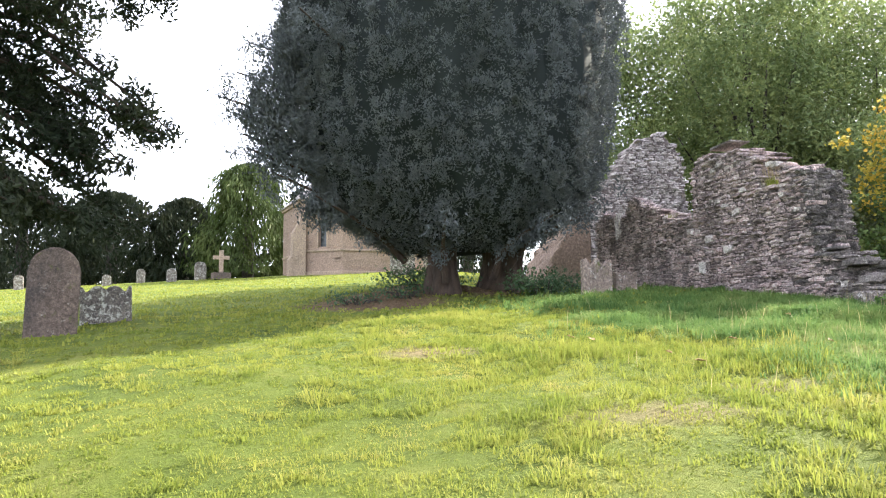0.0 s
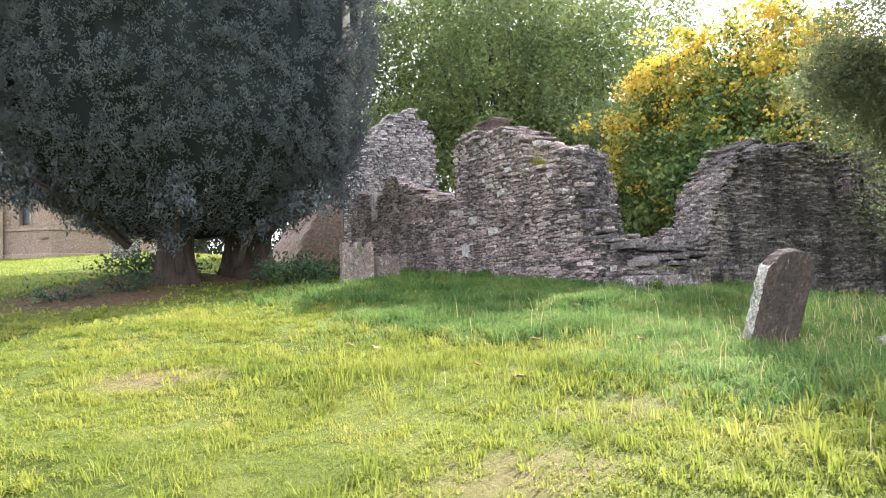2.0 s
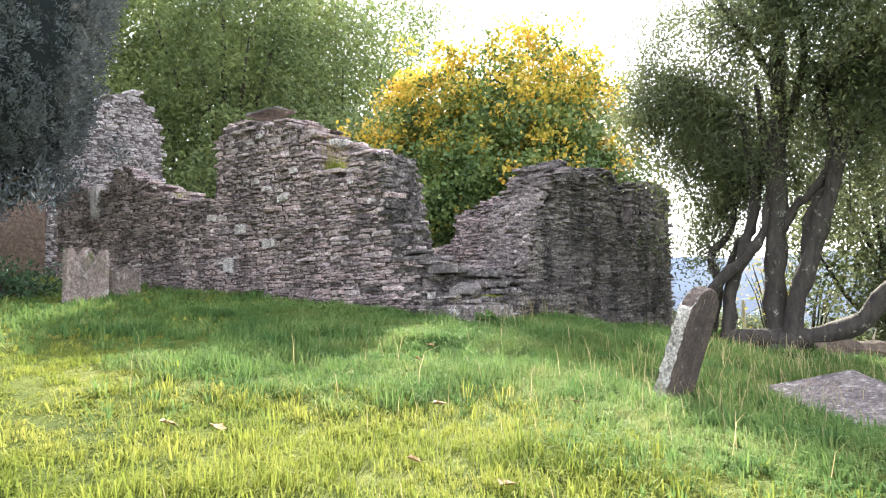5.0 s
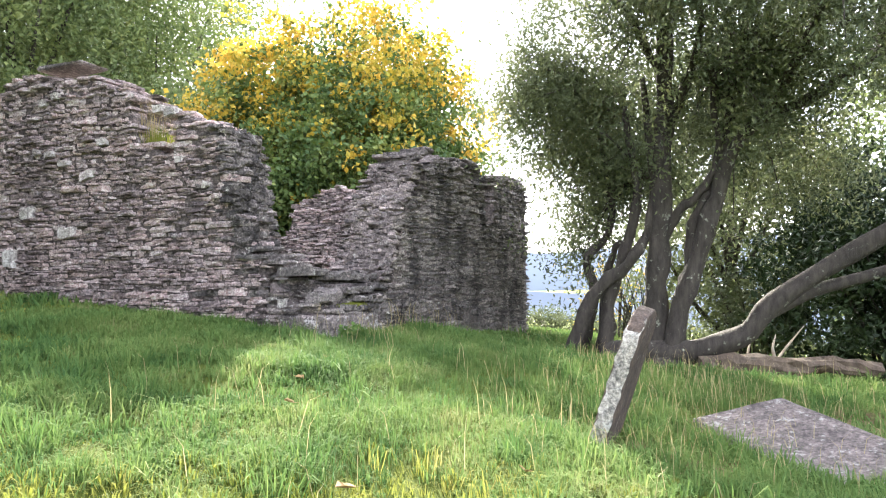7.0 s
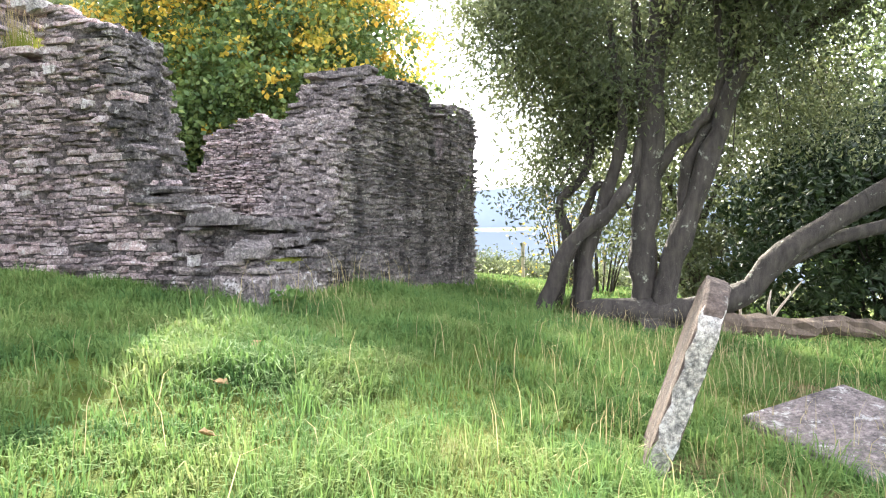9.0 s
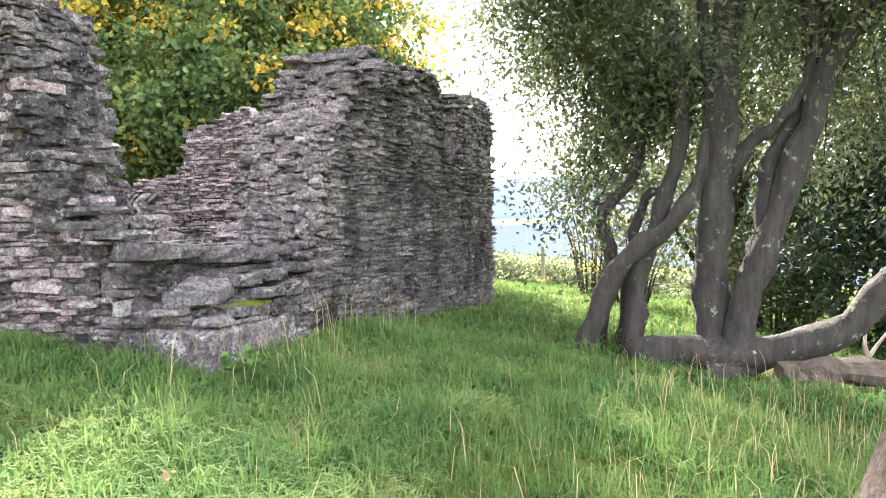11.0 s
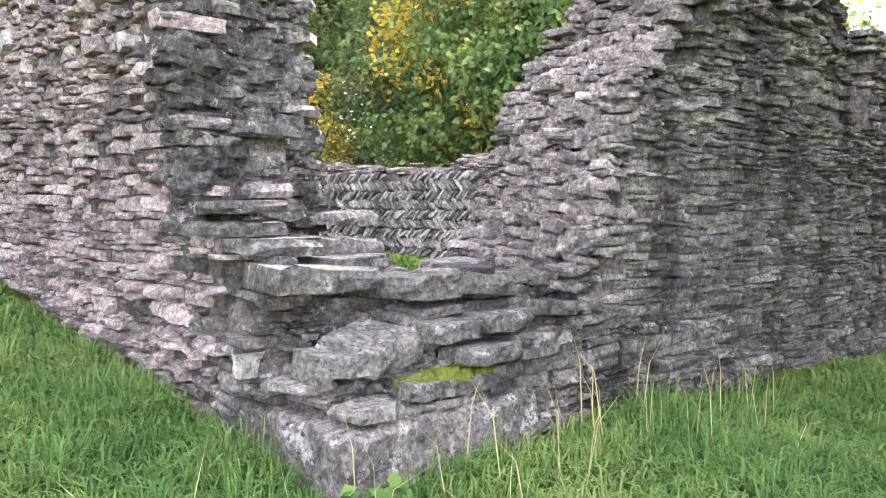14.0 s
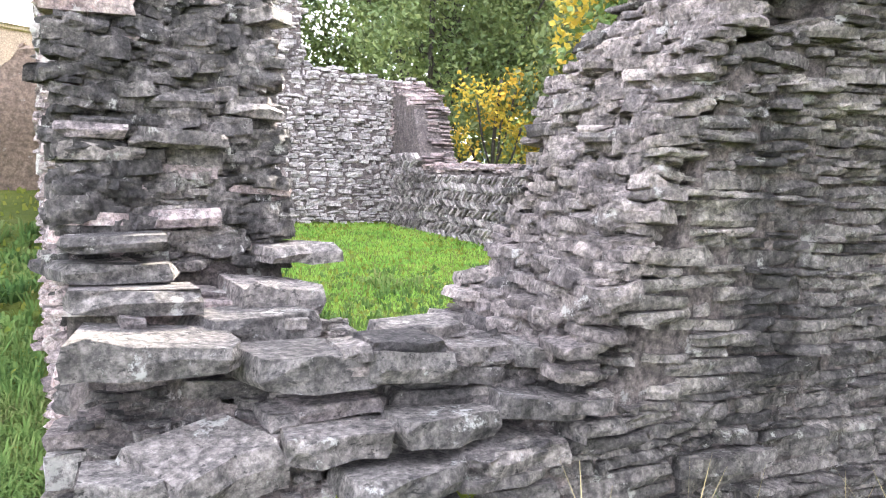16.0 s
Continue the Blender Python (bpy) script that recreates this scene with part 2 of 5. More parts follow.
def ground_material():
    m, n, l, s = nodes_of("turf")
    col = ramp(n, l, noise_tex(n, l, 0.55, 6, 0.7), [(0.3, (0.062, 0.092, 0.02)), (0.5, (0.108, 0.14, 0.026)), (0.72, (0.175, 0.185, 0.045))])
    col = mix(n, l, 0.5, col, ramp(n, l, noise_tex(n, l, 26, 6, 0.75), [(0.3, (0.3, 0.3, 0.3)), (0.7, (0.75, 0.75, 0.7))]), "OVERLAY")
    sep = n.new("ShaderNodeSeparateXYZ")
    l.new(place(n), sep.inputs[0])

    def blob(cx, cy, rx, ry, soft):
        out = None
        for axis, c, r in ((0, cx, rx), (1, cy, ry)):
            a = n.new("ShaderNodeMath")
            a.operation = "SUBTRACT"
            a.inputs[1].default_value = c
            l.new(sep.outputs[axis], a.inputs[0])
            d = n.new("ShaderNodeMath")
            d.operation = "DIVIDE"
            d.inputs[1].default_value = r
            l.new(a.outputs[0], d.inputs[0])
            q = n.new("ShaderNodeMath")
            q.operation = "POWER"
            q.inputs[1].default_value = 2
            l.new(d.outputs[0], q.inputs[0])
            if out:
                z = n.new("ShaderNodeMath")
                l.new(out, z.inputs[0]), l.new(q.outputs[0], z.inputs[1])
                out = z.outputs[0]
            else:
                out = q.outputs[0]
        w = n.new("ShaderNodeMath")
        w.operation = "MULTIPLY_ADD"
        w.inputs[1].default_value = 1.6
        l.new(noise_tex(n, l, 1.9, 5, 0.7), w.inputs[0]), l.new(out, w.inputs[2])
        return step_of(n, l, w.outputs[0], 1.9, 1.9 - soft)

    soil = ramp(n, l, noise_tex(n, l, 12, 6, 0.7), [(0.3, (0.07, 0.045, 0.028)), (0.7, (0.20, 0.14, 0.085))])
    for patch in DIRT:
        col = mix(n, l, blob(*patch), col, soil)
    litter = ramp(n, l, noise_tex(n, l, 30, 6, 0.7), [(0.3, (0.10, 0.08, 0.04)), (0.7, (0.26, 0.21, 0.11))])
    for patch in LITTER:
        col = mix(n, l, blob(*patch), col, litter)
    l.new(col, s.inputs["Base Color"])
    s.inputs["Roughness"].default_value = 0.95
    s.inputs["Specular IOR Level"].default_value = 0.1
    bump(n, l, s, noise_tex(n, l, 18, 8, 0.75), 1.0, 0.08)
    return m


DIRT = [(2.0, 18.6, 2.2, 2.2, 0.7), (4.8, 20.6, 2.8, 1.8, 0.8), (14.6, 6.9, 1.5, 1.4, 0.6)]
LITTER = [(2.9, 5.6, 0.9, 0.5, 1.6), (10.4, 6.0, 1.2, 1.2, 0.8), (1.8, 9.6, 0.8, 0.6, 1.2), (4.3, 6.4, 0.6, 0.45, 1.6), (8.2, 7.4, 0.7, 0.7, 1.0)]

# ---- shape helpers ----
rng = np.random.default_rng(7)


def mesh_of(name, verts, faces, smooth=False):
    """A mesh from vertices and faces, faces being one array or a list of arrays with one corner count each."""
    me = bpy.data.meshes.new(name)
    blocks = faces if isinstance(faces, list) else [faces]
    blocks = [np.asarray(b, dtype=np.int32) for b in blocks if len(b)]
    verts = np.asarray(verts, dtype=np.float32)
    me.vertices.add(len(verts))
    me.vertices.foreach_set("co", verts.ravel())
    loops = np.concatenate([b.ravel() for b in blocks])
    totals = np.concatenate([np.full(len(b), b.shape[1], dtype=np.int32) for b in blocks])
    starts = np.concatenate([[0], np.cumsum(totals)[:-1]]).astype(np.int32)
    me.loops.add(len(loops))
    me.loops.foreach_set("vertex_index", loops)
    me.polygons.add(len(totals))
    me.polygons.foreach_set("loop_start", starts)
    me.polygons.foreach_set("loop_total", totals)
    me.polygons.foreach_set("use_smooth", np.full(len(totals), smooth, dtype=bool))
    me.update(calc_edges=True)
    me.validate()
    return me


def solid(name, verts, faces, material, parent=None, label="", smooth=False):
    me = mesh_of(name, verts, faces, smooth)
    me.materials.append(material)
    ob = new(name, me)
    if parent:
        ob.parent = parent
    return tagged(ob, label)


def part(name, bm, material, parent, label="", smooth=False):
    me = bpy.data.meshes.new(name)
    bm.to_mesh(me)
    bm.free()
    me.polygons.foreach_set("use_smooth", np.full(len(me.polygons), smooth, dtype=bool))
    me.materials.append(material)
    ob = new(name, me)
    if parent:
        ob.parent = parent
    return tagged(ob, label)


def thing(name, x, y, z, label, category, group="", kind="", rz=0, rx=0, ry=0):
    ob = new(name)
    ob.empty_display_size = 0.2
    ob.matrix_world = pose(x, y, z, rx, ry, rz)
    return tagged(ob, label, category, group, kind)


def gz(x, y):
    """Height of the ground: a slope up to the church, falling away past the ruin, level inside the ruin."""
    x, y = np.asarray(x, dtype=float), np.asarray(y, dtype=float)
    yc, xc = np.clip(y, -30, 68), np.clip(x, -40, 140)
    up = np.where(yc < 10, yc, np.where(yc < 21.5, yc - 0.065 * np.maximum(yc - 10, 0) ** 1.5, 18.965 + (yc - 21.5) * 0.76))
    z = 0.118 * up + 0.055 * xc - 0.114 * np.logaddexp(0, (xc - 10) * 1.5) / 1.5
    z = z + 0.03 * np.sin(x * 1.7 + 0.6 * y) * np.sin(y * 1.3) + 0.035 * np.sin(x * 0.7 + 2) * np.sin(y * 0.8 + 1)
    inside = np.clip((x - 10.3) / 0.4, 0, 1) * np.clip((18.3 - x) / 0.4, 0, 1) * np.clip((y - 12.0) / 0.4, 0, 1) * np.clip((27.9 - y) / 0.4, 0, 1)
    dip = -0.26 * np.exp(-((x - 9.2) / 2.0) ** 2 - ((y - 6.9) / 1.7) ** 2)
    dip = dip - 0.14 * np.exp(-((x - 8.3) / 1.3) ** 2 - ((y - 8.0) / 1.1) ** 2)
    bank = 0.35 * np.exp(-((x - 3.2) / 2.4) ** 2 - ((y - 21.0) / 1.6) ** 2)
    return z * (1 - inside) + inside * (1.72 + 0.045 * (y - 16)) + bank + dip


def tube(points, radii, sides=9, wobble=0.0):
    """A tapered tube with round ends along a line of points."""
    p = np.asarray(points, dtype=float)
    r = np.asarray(radii, dtype=float)
    t = np.gradient(p, axis=0)
    t /= np.linalg.norm(t, axis=1)[:, None] + 1e-9
    ref = np.array([0.0, 0.0, 1.0]) if abs(t[:, 2]).mean() < 0.8 else np.array([1.0, 0.0, 0.0])
    u = np.cross(t, ref)
    u /= np.linalg.norm(u, axis=1)[:, None] + 1e-9
    w = np.cross(t, u)
    a = np.linspace(0, 2 * np.pi, sides, endpoint=False)
    rr = r[:, None] * (1 + wobble * (np.sin(3 * a + 1.3)[None] * np.cos(np.arange(len(p)) * 1.1)[:, None] + 0.6 * rng.normal(size=(len(p), sides)) * 0.5))
    v = p[:, None] + rr[..., None] * (np.cos(a)[None, :, None] * u[:, None] + np.sin(a)[None, :, None] * w[:, None])
    n = len(p)
    i, j = np.meshgrid(np.arange(n - 1), np.arange(sides), indexing="ij")
    k = (j + 1) % sides
    quads = np.stack([i * sides + j, i * sides + k, (i + 1) * sides + k, (i + 1) * sides + j], -1).reshape(-1, 4)
    v = np.concatenate([v.reshape(-1, 3), p[:1], p[-1:]])
    jj = np.arange(sides)
    caps = np.concatenate([np.stack([np.full(sides, n * sides), (jj + 1) % sides, jj], -1), np.stack([np.full(sides, n * sides + 1), (n - 1) * sides + jj, (n - 1) * sides + (jj + 1) % sides], -1)])
    return v, [quads, caps]


def joined(pieces):
    """Several (vertices, [quads, triangles]) as one."""
    vs, by = [], {}
    off = 0
    for v, blocks in pieces:
        for b in blocks:
            b = np.asarray(b)
            by.setdefault(b.shape[1], []).append(b + off)
        vs.append(v)
        off += len(v)
    return np.concatenate(vs), [np.concatenate(b) for b in by.values()]


def bend(points, count=14):
    """A smooth line through a few points."""
    p = np.asarray(points, dtype=float)
    q = np.vstack([2 * p[0] - p[1], p, 2 * p[-1] - p[-2]])
    out = []
    seg = len(p) - 1
    for s in np.linspace(0, seg, count):
        i = min(int(s), seg - 1)
        f = s - i
        a, b, c, d = q[i], q[i + 1], q[i + 2], q[i + 3]
        out.append(0.5 * (2 * b + (c - a) * f + (2 * a - 5 * b + 4 * c - d) * f * f + (3 * b - a - 3 * c + d) * f ** 3))
    return np.array(out)


def leaves(centres, size, ratio=0.5, lift=None, spread=0.35):
    """One folded leaf at each centre. lift: the direction in which the leaves point, or none for any."""
    c = np.asarray(centres)
    n = len(c)
    d = rng.normal(size=(n, 3))
    if lift is not None:
        d = np.asarray(lift) + rng.normal(size=(n, 3)) * spread
    d /= np.linalg.norm(d, axis=1)[:, None] + 1e-9
    s = np.cross(d, rng.normal(size=(n, 3)))
    s /= np.linalg.norm(s, axis=1)[:, None] + 1e-9
    nn = np.cross(d, s)
    L = (size * rng.uniform(0.65, 1.3, n))[:, None]
    v = np.stack([c - d * L * 0.5, c + s * L * ratio * 0.5 + nn * L * 0.1, c + d * L * 0.5, c - s * L * ratio * 0.5 + nn * L * 0.1], 1).reshape(-1, 3)
    return v, np.arange(4 * n).reshape(-1, 4)


def clumps(centres, count, radius, flat=0.8):
    """Points scattered round each centre."""
    c = np.repeat(np.asarray(centres), count, axis=0)
    off = rng.normal(size=c.shape) * radius * 0.55
    off[:, 2] *= flat
    return c + off


def in_lobes(lobes, per_m2=3.0, shell=0.55):
    """Clump centres in the outer part of some ellipsoids (x, y, z, rx, ry, rz)."""
    out = []
    for x, y, z, a, b, c in lobes:
        n = int(per_m2 * 12.6 * ((a * b + b * c + a * c) / 3))
        d = rng.normal(size=(n, 3))
        d /= np.linalg.norm(d, axis=1)[:, None]
        r = rng.uniform(shell ** 3, 1, n) ** (1 / 3)
        r *= 1 + 0.16 * np.sin(d[:, 0] * 5 + x) * np.sin(d[:, 1] * 6 + y) + 0.1 * np.sin(d[:, 2] * 9)
        out.append(np.array([x, y, z]) + d * r[:, None] * np.array([a, b, c]))
    return np.concatenate(out)


def surface_rubble(name, owner, pick, count, material, small=0.03, big=0.1):
    """Small broken stones bedded in a surface; pick gives a place for each."""
    pieces = []
    for _ in range(count):
        x, y, z = pick()
        v, f = STONES[int(rng.integers(len(STONES)))]
        L = rng.uniform(small, big) * np.array([1.0, rng.uniform(0.6, 1.0), rng.uniform(0.18, 0.4)])
        e = np.array(Euler((rng.normal() * 0.12, rng.normal() * 0.12, rng.normal() * 0.35)).to_matrix())
        pieces.append(((v * L) @ e.T + np.array([x, y, z]), f))
    v, f = joined(pieces)
    return tagged(solid(name, v, f, material, owner), kind="stuff")

# ---- ground ----


def axis_steps(lo, hi, fine, far):
    """Grid lines: fine between lo and hi, ever wider out to far."""
    mid = list(np.arange(lo, hi + fine / 2, fine))
    out, a, step = [], hi, fine
    while a < far:
        step *= 1.35
        a += step
        out.append(a)
    low, a, step = [], lo, fine
    while a > -far:
        step *= 1.35
        a -= step
        low.append(a)
    return np.array(low[::-1] + mid + out)


def build_ground():
    xs, ys = axis_steps(-12, 24, 0.22, 2600), axis_steps(-4, 32, 0.22, 2600)
    X, Y = np.meshgrid(xs, ys)
    Z = gz(X, Y)
    Z += np.where((X > -12) & (X < 24) & (Y > -4) & (Y < 32), rng.normal(size=X.shape) * 0.008, 0)
    v = np.stack([X, Y, Z], -1).reshape(-1, 3)
    nx = len(xs)
    i, j = np.meshgrid(np.arange(len(ys) - 1), np.arange(nx - 1), indexing="ij")
    f = np.stack([i * nx + j, i * nx + j + 1, (i + 1) * nx + j + 1, (i + 1) * nx + j], -1).reshape(-1, 4)
    ob = solid("ground", v, f, ground_material(), smooth=True)
    tagged(ob, "sloping churchyard turf with worn and bare earth patches", "ground", kind="structure")


build_ground()


def build_hills():
    """Hills far beyond the valley, with distance haze painted as their blue colour."""
    a = np.linspace(radians(-75), radians(60), 90)
    m, n, l, s = nodes_of("haze_coloured_hill")
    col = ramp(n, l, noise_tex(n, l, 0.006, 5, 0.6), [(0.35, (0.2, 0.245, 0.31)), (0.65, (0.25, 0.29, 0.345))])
    l.new(col, s.inputs["Base Color"])
    s.inputs["Roughness"].default_value = 1.0
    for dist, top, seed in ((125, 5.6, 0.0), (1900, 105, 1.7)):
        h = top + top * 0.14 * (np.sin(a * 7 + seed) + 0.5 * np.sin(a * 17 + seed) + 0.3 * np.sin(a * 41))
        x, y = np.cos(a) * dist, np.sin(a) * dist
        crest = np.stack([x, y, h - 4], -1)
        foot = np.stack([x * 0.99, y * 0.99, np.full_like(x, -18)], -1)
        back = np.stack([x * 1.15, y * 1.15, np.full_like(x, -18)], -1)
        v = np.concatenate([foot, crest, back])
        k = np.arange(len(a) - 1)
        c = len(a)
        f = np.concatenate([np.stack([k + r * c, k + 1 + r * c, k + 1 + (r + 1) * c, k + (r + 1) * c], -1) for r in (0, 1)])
        tagged(solid("backdrop", v, f, m, smooth=True), "hills beyond the valley, blue haze put into their colour", "hills", kind="structure")


build_hills()

# ---- the ruin ----


def stone_shapes(count=16):
    """Split slabs of stone with broken, angular edges, one unit long, deep and high; the face looks along -y."""
    out = []
    for k in range(count):
        r = np.random.default_rng(100 + k)
        ring = np.array([(-0.5, 0.5), (-0.5, -0.36), (-0.4, -0.48), (-0.12, -0.5), (0.15, -0.52), (0.42, -0.47), (0.5, -0.34), (0.5, 0.5)])
        ring = ring + r.normal(size=ring.shape) * np.array([0.035, 0.06])
        rows = []
        for z, sc in ((-0.5, 0.97), (0.0, 1.0), (0.5, 0.95)):
            q = ring * np.array([sc + r.uniform(-0.03, 0.03), sc + r.uniform(-0.07, 0.03)])
            q = q + r.normal(size=q.shape) * np.array([0.015, 0.035])
            tilt = q[:, 0] * r.normal() * 0.16
            rows.append(np.column_stack([q, z + tilt + r.normal(size=len(q)) * 0.06]))
        v = np.concatenate(rows)
        m = len(ring)
        quads = [(a * m + i, a * m + (i + 1) % m, (a + 1) * m + (i + 1) % m, (a + 1) * m + i) for a in range(2) for i in range(m)]
        caps = [tuple(range(m))[::-1], tuple(2 * m + i for i in range(m))]
        out.append((v, [np.array(quads), np.array(caps)]))
    return out


STONES = stone_shapes()
SHARED = {}


def shared_stone(variant, material):
    key = (variant, material.name)
    if key not in SHARED:
        me = mesh_of("stone", *STONES[variant])
        me.materials.append(material)
        SHARED[key] = me
    return SHARED[key]


def lay(placed, owner, material, is_near, limit=300, name="stone"):
    """Put the placed stones (matrix, variant) under owner: those near the walk as parts, the others joined."""
    near = [q for q in placed if is_near(q[0].translation)][:limit]
    chosen = {id(q) for q in near}
    rest = [q for q in placed if id(q) not in chosen]
    for m, k in near:
        p = m.translation
        kept = material
        # The south wall's broken end takes lighter stone than its shade-darkened face
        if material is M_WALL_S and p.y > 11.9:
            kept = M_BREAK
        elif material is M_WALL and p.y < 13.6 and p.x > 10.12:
            # South-facing jamb: its shade is put into the colour with the darker stone
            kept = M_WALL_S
        ob = new(name, shared_stone(k, kept))
        ob.parent = owner
        ob.matrix_basis = m
    if rest:
        pieces = []
        for m, k in rest:
            v, f = STONES[k]
            a = np.array(m)
            pieces.append((v @ a[:3, :3].T + a[:3, 3], f))
        v, f = joined(pieces)
        tagged(solid("rubble_courses", v, f, material, owner), kind="stuff")


def line_of(points):
    xs, zs = [p[0] for p in points], [p[1] for p in points]
    return lambda s: float(np.interp(s, xs, zs))


def masonry(name, origin, heading, s0, s1, thick, tops, label, material, is_near, seed, base, rows=3, low=0.022, high=0.066, jag=0.09, skip=None, limit=300):
    """A ruined rubble wall. origin: the outer face at s = 0; heading: degrees of its run, its thickness going to the left of it (to the right where negative).
    tops: the height of its broken top along s, at the outer face, the middle and the inner face."""
    r = random.Random(seed)
    h = radians(heading)
    ax, ay = math.cos(h), math.sin(h)
    side = -1 if thick < 0 else 1
    thick = abs(thick)
    nx, ny = -ay * side, ax * side
    owner = tagged(new(name), label, "ruined wall", kind="structure")

    def at(s, d, z):
        return (origin[0] + ax * s + nx * d, origin[1] + ay * s + ny * d, z)

    rough = [r.uniform(-1, 1) for _ in range(400)]

    def top(s, d):
        f = d * (len(tops) - 1)
        i = min(int(f), len(tops) - 2)
        return tops[i](s) * (1 - f + i) + tops[i + 1](s) * (f - i) + 0.07 * rough[int(s * 6.5 + d * 3) % 400] + 0.05 * rough[int(s * 2.3 + 77) % 400]

    # core
    n = int((s1 - s0) / 0.09)
    ds = np.linspace(0, 1, 7)
    grid = []
    for i in range(n + 1):
        s = s0 + (s1 - s0) * i / n
        for d in ds:
            g = base(s)
            z = max(top(s, d) - 0.05 - 0.05 * r.random(), g - 0.5)
            inset = 0.03 + 0.03 * r.random()
            grid.append(at(min(max(s, s0 + inset), s1 - inset), min(max(d * thick, inset), thick - inset), z))
    m = len(ds)
    count = (n + 1) * m
    foot = [(*at(min(max(s0 + (s1 - s0) * i / n, s0 + 0.05), s1 - 0.05), min(max(d * thick, 0.05), thick - 0.05), 0)[:2], base(s0 + (s1 - s0) * i / n) - 0.8) for i in range(n + 1) for d in ds]
    f = []
    for i in range(n):
        for j in range(m - 1):
            f.append((i * m + j, (i + 1) * m + j, (i + 1) * m + j + 1, i * m + j + 1))
        f.append((count + i * m, count + (i + 1) * m, (i + 1) * m, i * m))
        f.append((i * m + m - 1, (i + 1) * m + m - 1, count + (i + 1) * m + m - 1, count + i * m + m - 1))
    for j in range(m - 1):
        f.append((j, j + 1, count + j + 1, count + j))
        f.append((n * m + j + 1, n * m + j, count + n * m + j, count + n * m + j + 1))
    solid("mortar_core", np.array(grid + foot), np.array(f), M_CORE, owner)
    # courses
    placed = []
    zmin = min(base(s0), base(s1), base((s0 + s1) / 2)) - 0.15
    zmax = max(max(t(s0 + (s1 - s0) * i / 200) for i in range(201)) for t in tops)
    z = zmin
    depth = thick / rows
    while z < zmax:
        ch = r.uniform(low, high) if r.random() > 0.12 else r.uniform(high, high * 1.45)
        zc = z + ch / 2
        for row in range(rows):
            d = (row + 0.5) / rows
            face = 0 if row == 0 else (1 if row == rows - 1 else 0.5)
            s = s0 + r.uniform(0, 0.1)
            while s < s1:
                L = min(max(ch * r.uniform(1.6, 8.5), 0.08), 0.46)
                mid = s + L / 2
                if mid > s1:
                    break
                t = top(mid, face)
                if t > zc - 0.02 * r.random() and zc > base(mid) - 0.12 and not (skip and skip(mid, zc, row)):
                    inner = 0 < row < rows - 1
                    open_top = t < zc + 0.2
                    beside = min(top(mid, max(face - 0.34, 0)), top(mid, min(face + 0.34, 1))) < zc + 0.06
                    open_end = top(min(mid + 0.42, s1), face) < zc or top(max(mid - 0.42, s0), face) < zc or mid < s0 + 0.35 or mid > s1 - 0.35
                    if not inner or open_top or open_end or beside:
                        proud = r.uniform(-0.022, 0.018) + (0.06 * r.random() if r.random() < 0.12 else 0)
                        dd = depth * r.uniform(0.85, 1.15)
                        if row == 0:
                            dist = dd / 2 - proud
                        elif row == rows - 1:
                            dist = thick - dd / 2 + proud
                        else:
                            dist = d * thick
                        wave = 0.018 * math.sin(mid * 1.9 + seed) + 0.012 * math.sin(mid * 5.3)
                        slip = r.uniform(-jag, jag) if open_end else 0
                        turn = heading + (180 if side < 0 else 0) + (180 if row == rows - 1 and rows > 1 else 0) + r.uniform(-3, 3) + (r.uniform(-9, 9) if open_top or open_end else 0)
                        p = at(mid + slip, dist, zc + wave)
                        mat4 = pose(*p, r.uniform(-3, 3), r.uniform(-2.5, 2.5), turn) @ Matrix.Diagonal((L * 0.97, dd, ch * r.uniform(0.8, 1.0), 1))
                        placed.append((mat4, r.randrange(len(STONES))))
                s += L + 0.008
        z += ch + 0.004
    r.shuffle(placed)
    return owner, placed, material, is_near, limit


def wall_base_west(s):
    return float(gz(9.7, s))


WEST_OUT = line_of([(12.3, 2.62), (12.5, 2.78), (12.75, 2.9), (12.9, 3.05), (12.97, 3.3), (13.05, 3.75), (13.18, 4.15), (13.3, 4.55), (13.45, 4.83), (13.95, 4.97), (14.02, 4.42), (14.66, 4.38), (14.8, 5.05), (14.95, 5.36), (15.5, 5.5), (16.5, 5.66), (17.2, 5.74), (17.44, 5.5), (17.5, 4.3), (18.5, 4.3), (19.3, 4.66), (20.3, 5.1), (20.6, 5.3), (21.2, 5.3), (21.3, 4.95), (22.6, 5.0), (23.1, 5.2), (23.6, 5.0)])
WEST_IN = line_of([(12.3, 2.55), (12.7, 2.62), (13.0, 2.85), (13.06, 3.3), (13.2, 3.7), (13.32, 4.05), (13.5, 4.35), (13.72, 4.6), (13.95, 4.9), (14.05, 4.4), (14.7, 4.38), (14.85, 5.2), (15.5, 5.45), (17.4, 5.6), (17.5, 4.35), (19.3, 4.5), (20.5, 5.0), (23.6, 4.9)])
SOUTH_OUT = line_of([(9.95, 2.12), (11.05, 2.15), (11.2, 2.3), (11.45, 2.42), (11.62, 2.55), (11.8, 2.8), (11.92, 3.02), (11.98, 3.5), (12.1, 3.7), (12.62, 3.78), (12.75, 4.2), (13.0, 4.55), (13.9, 4.72), (14.0, 4.55), (15.1, 4.85), (15.6, 4.72), (15.8, 4.25), (15.95, 3.55), (16.35, 3.6), (16.5, 4.65), (18.6, 4.8)])
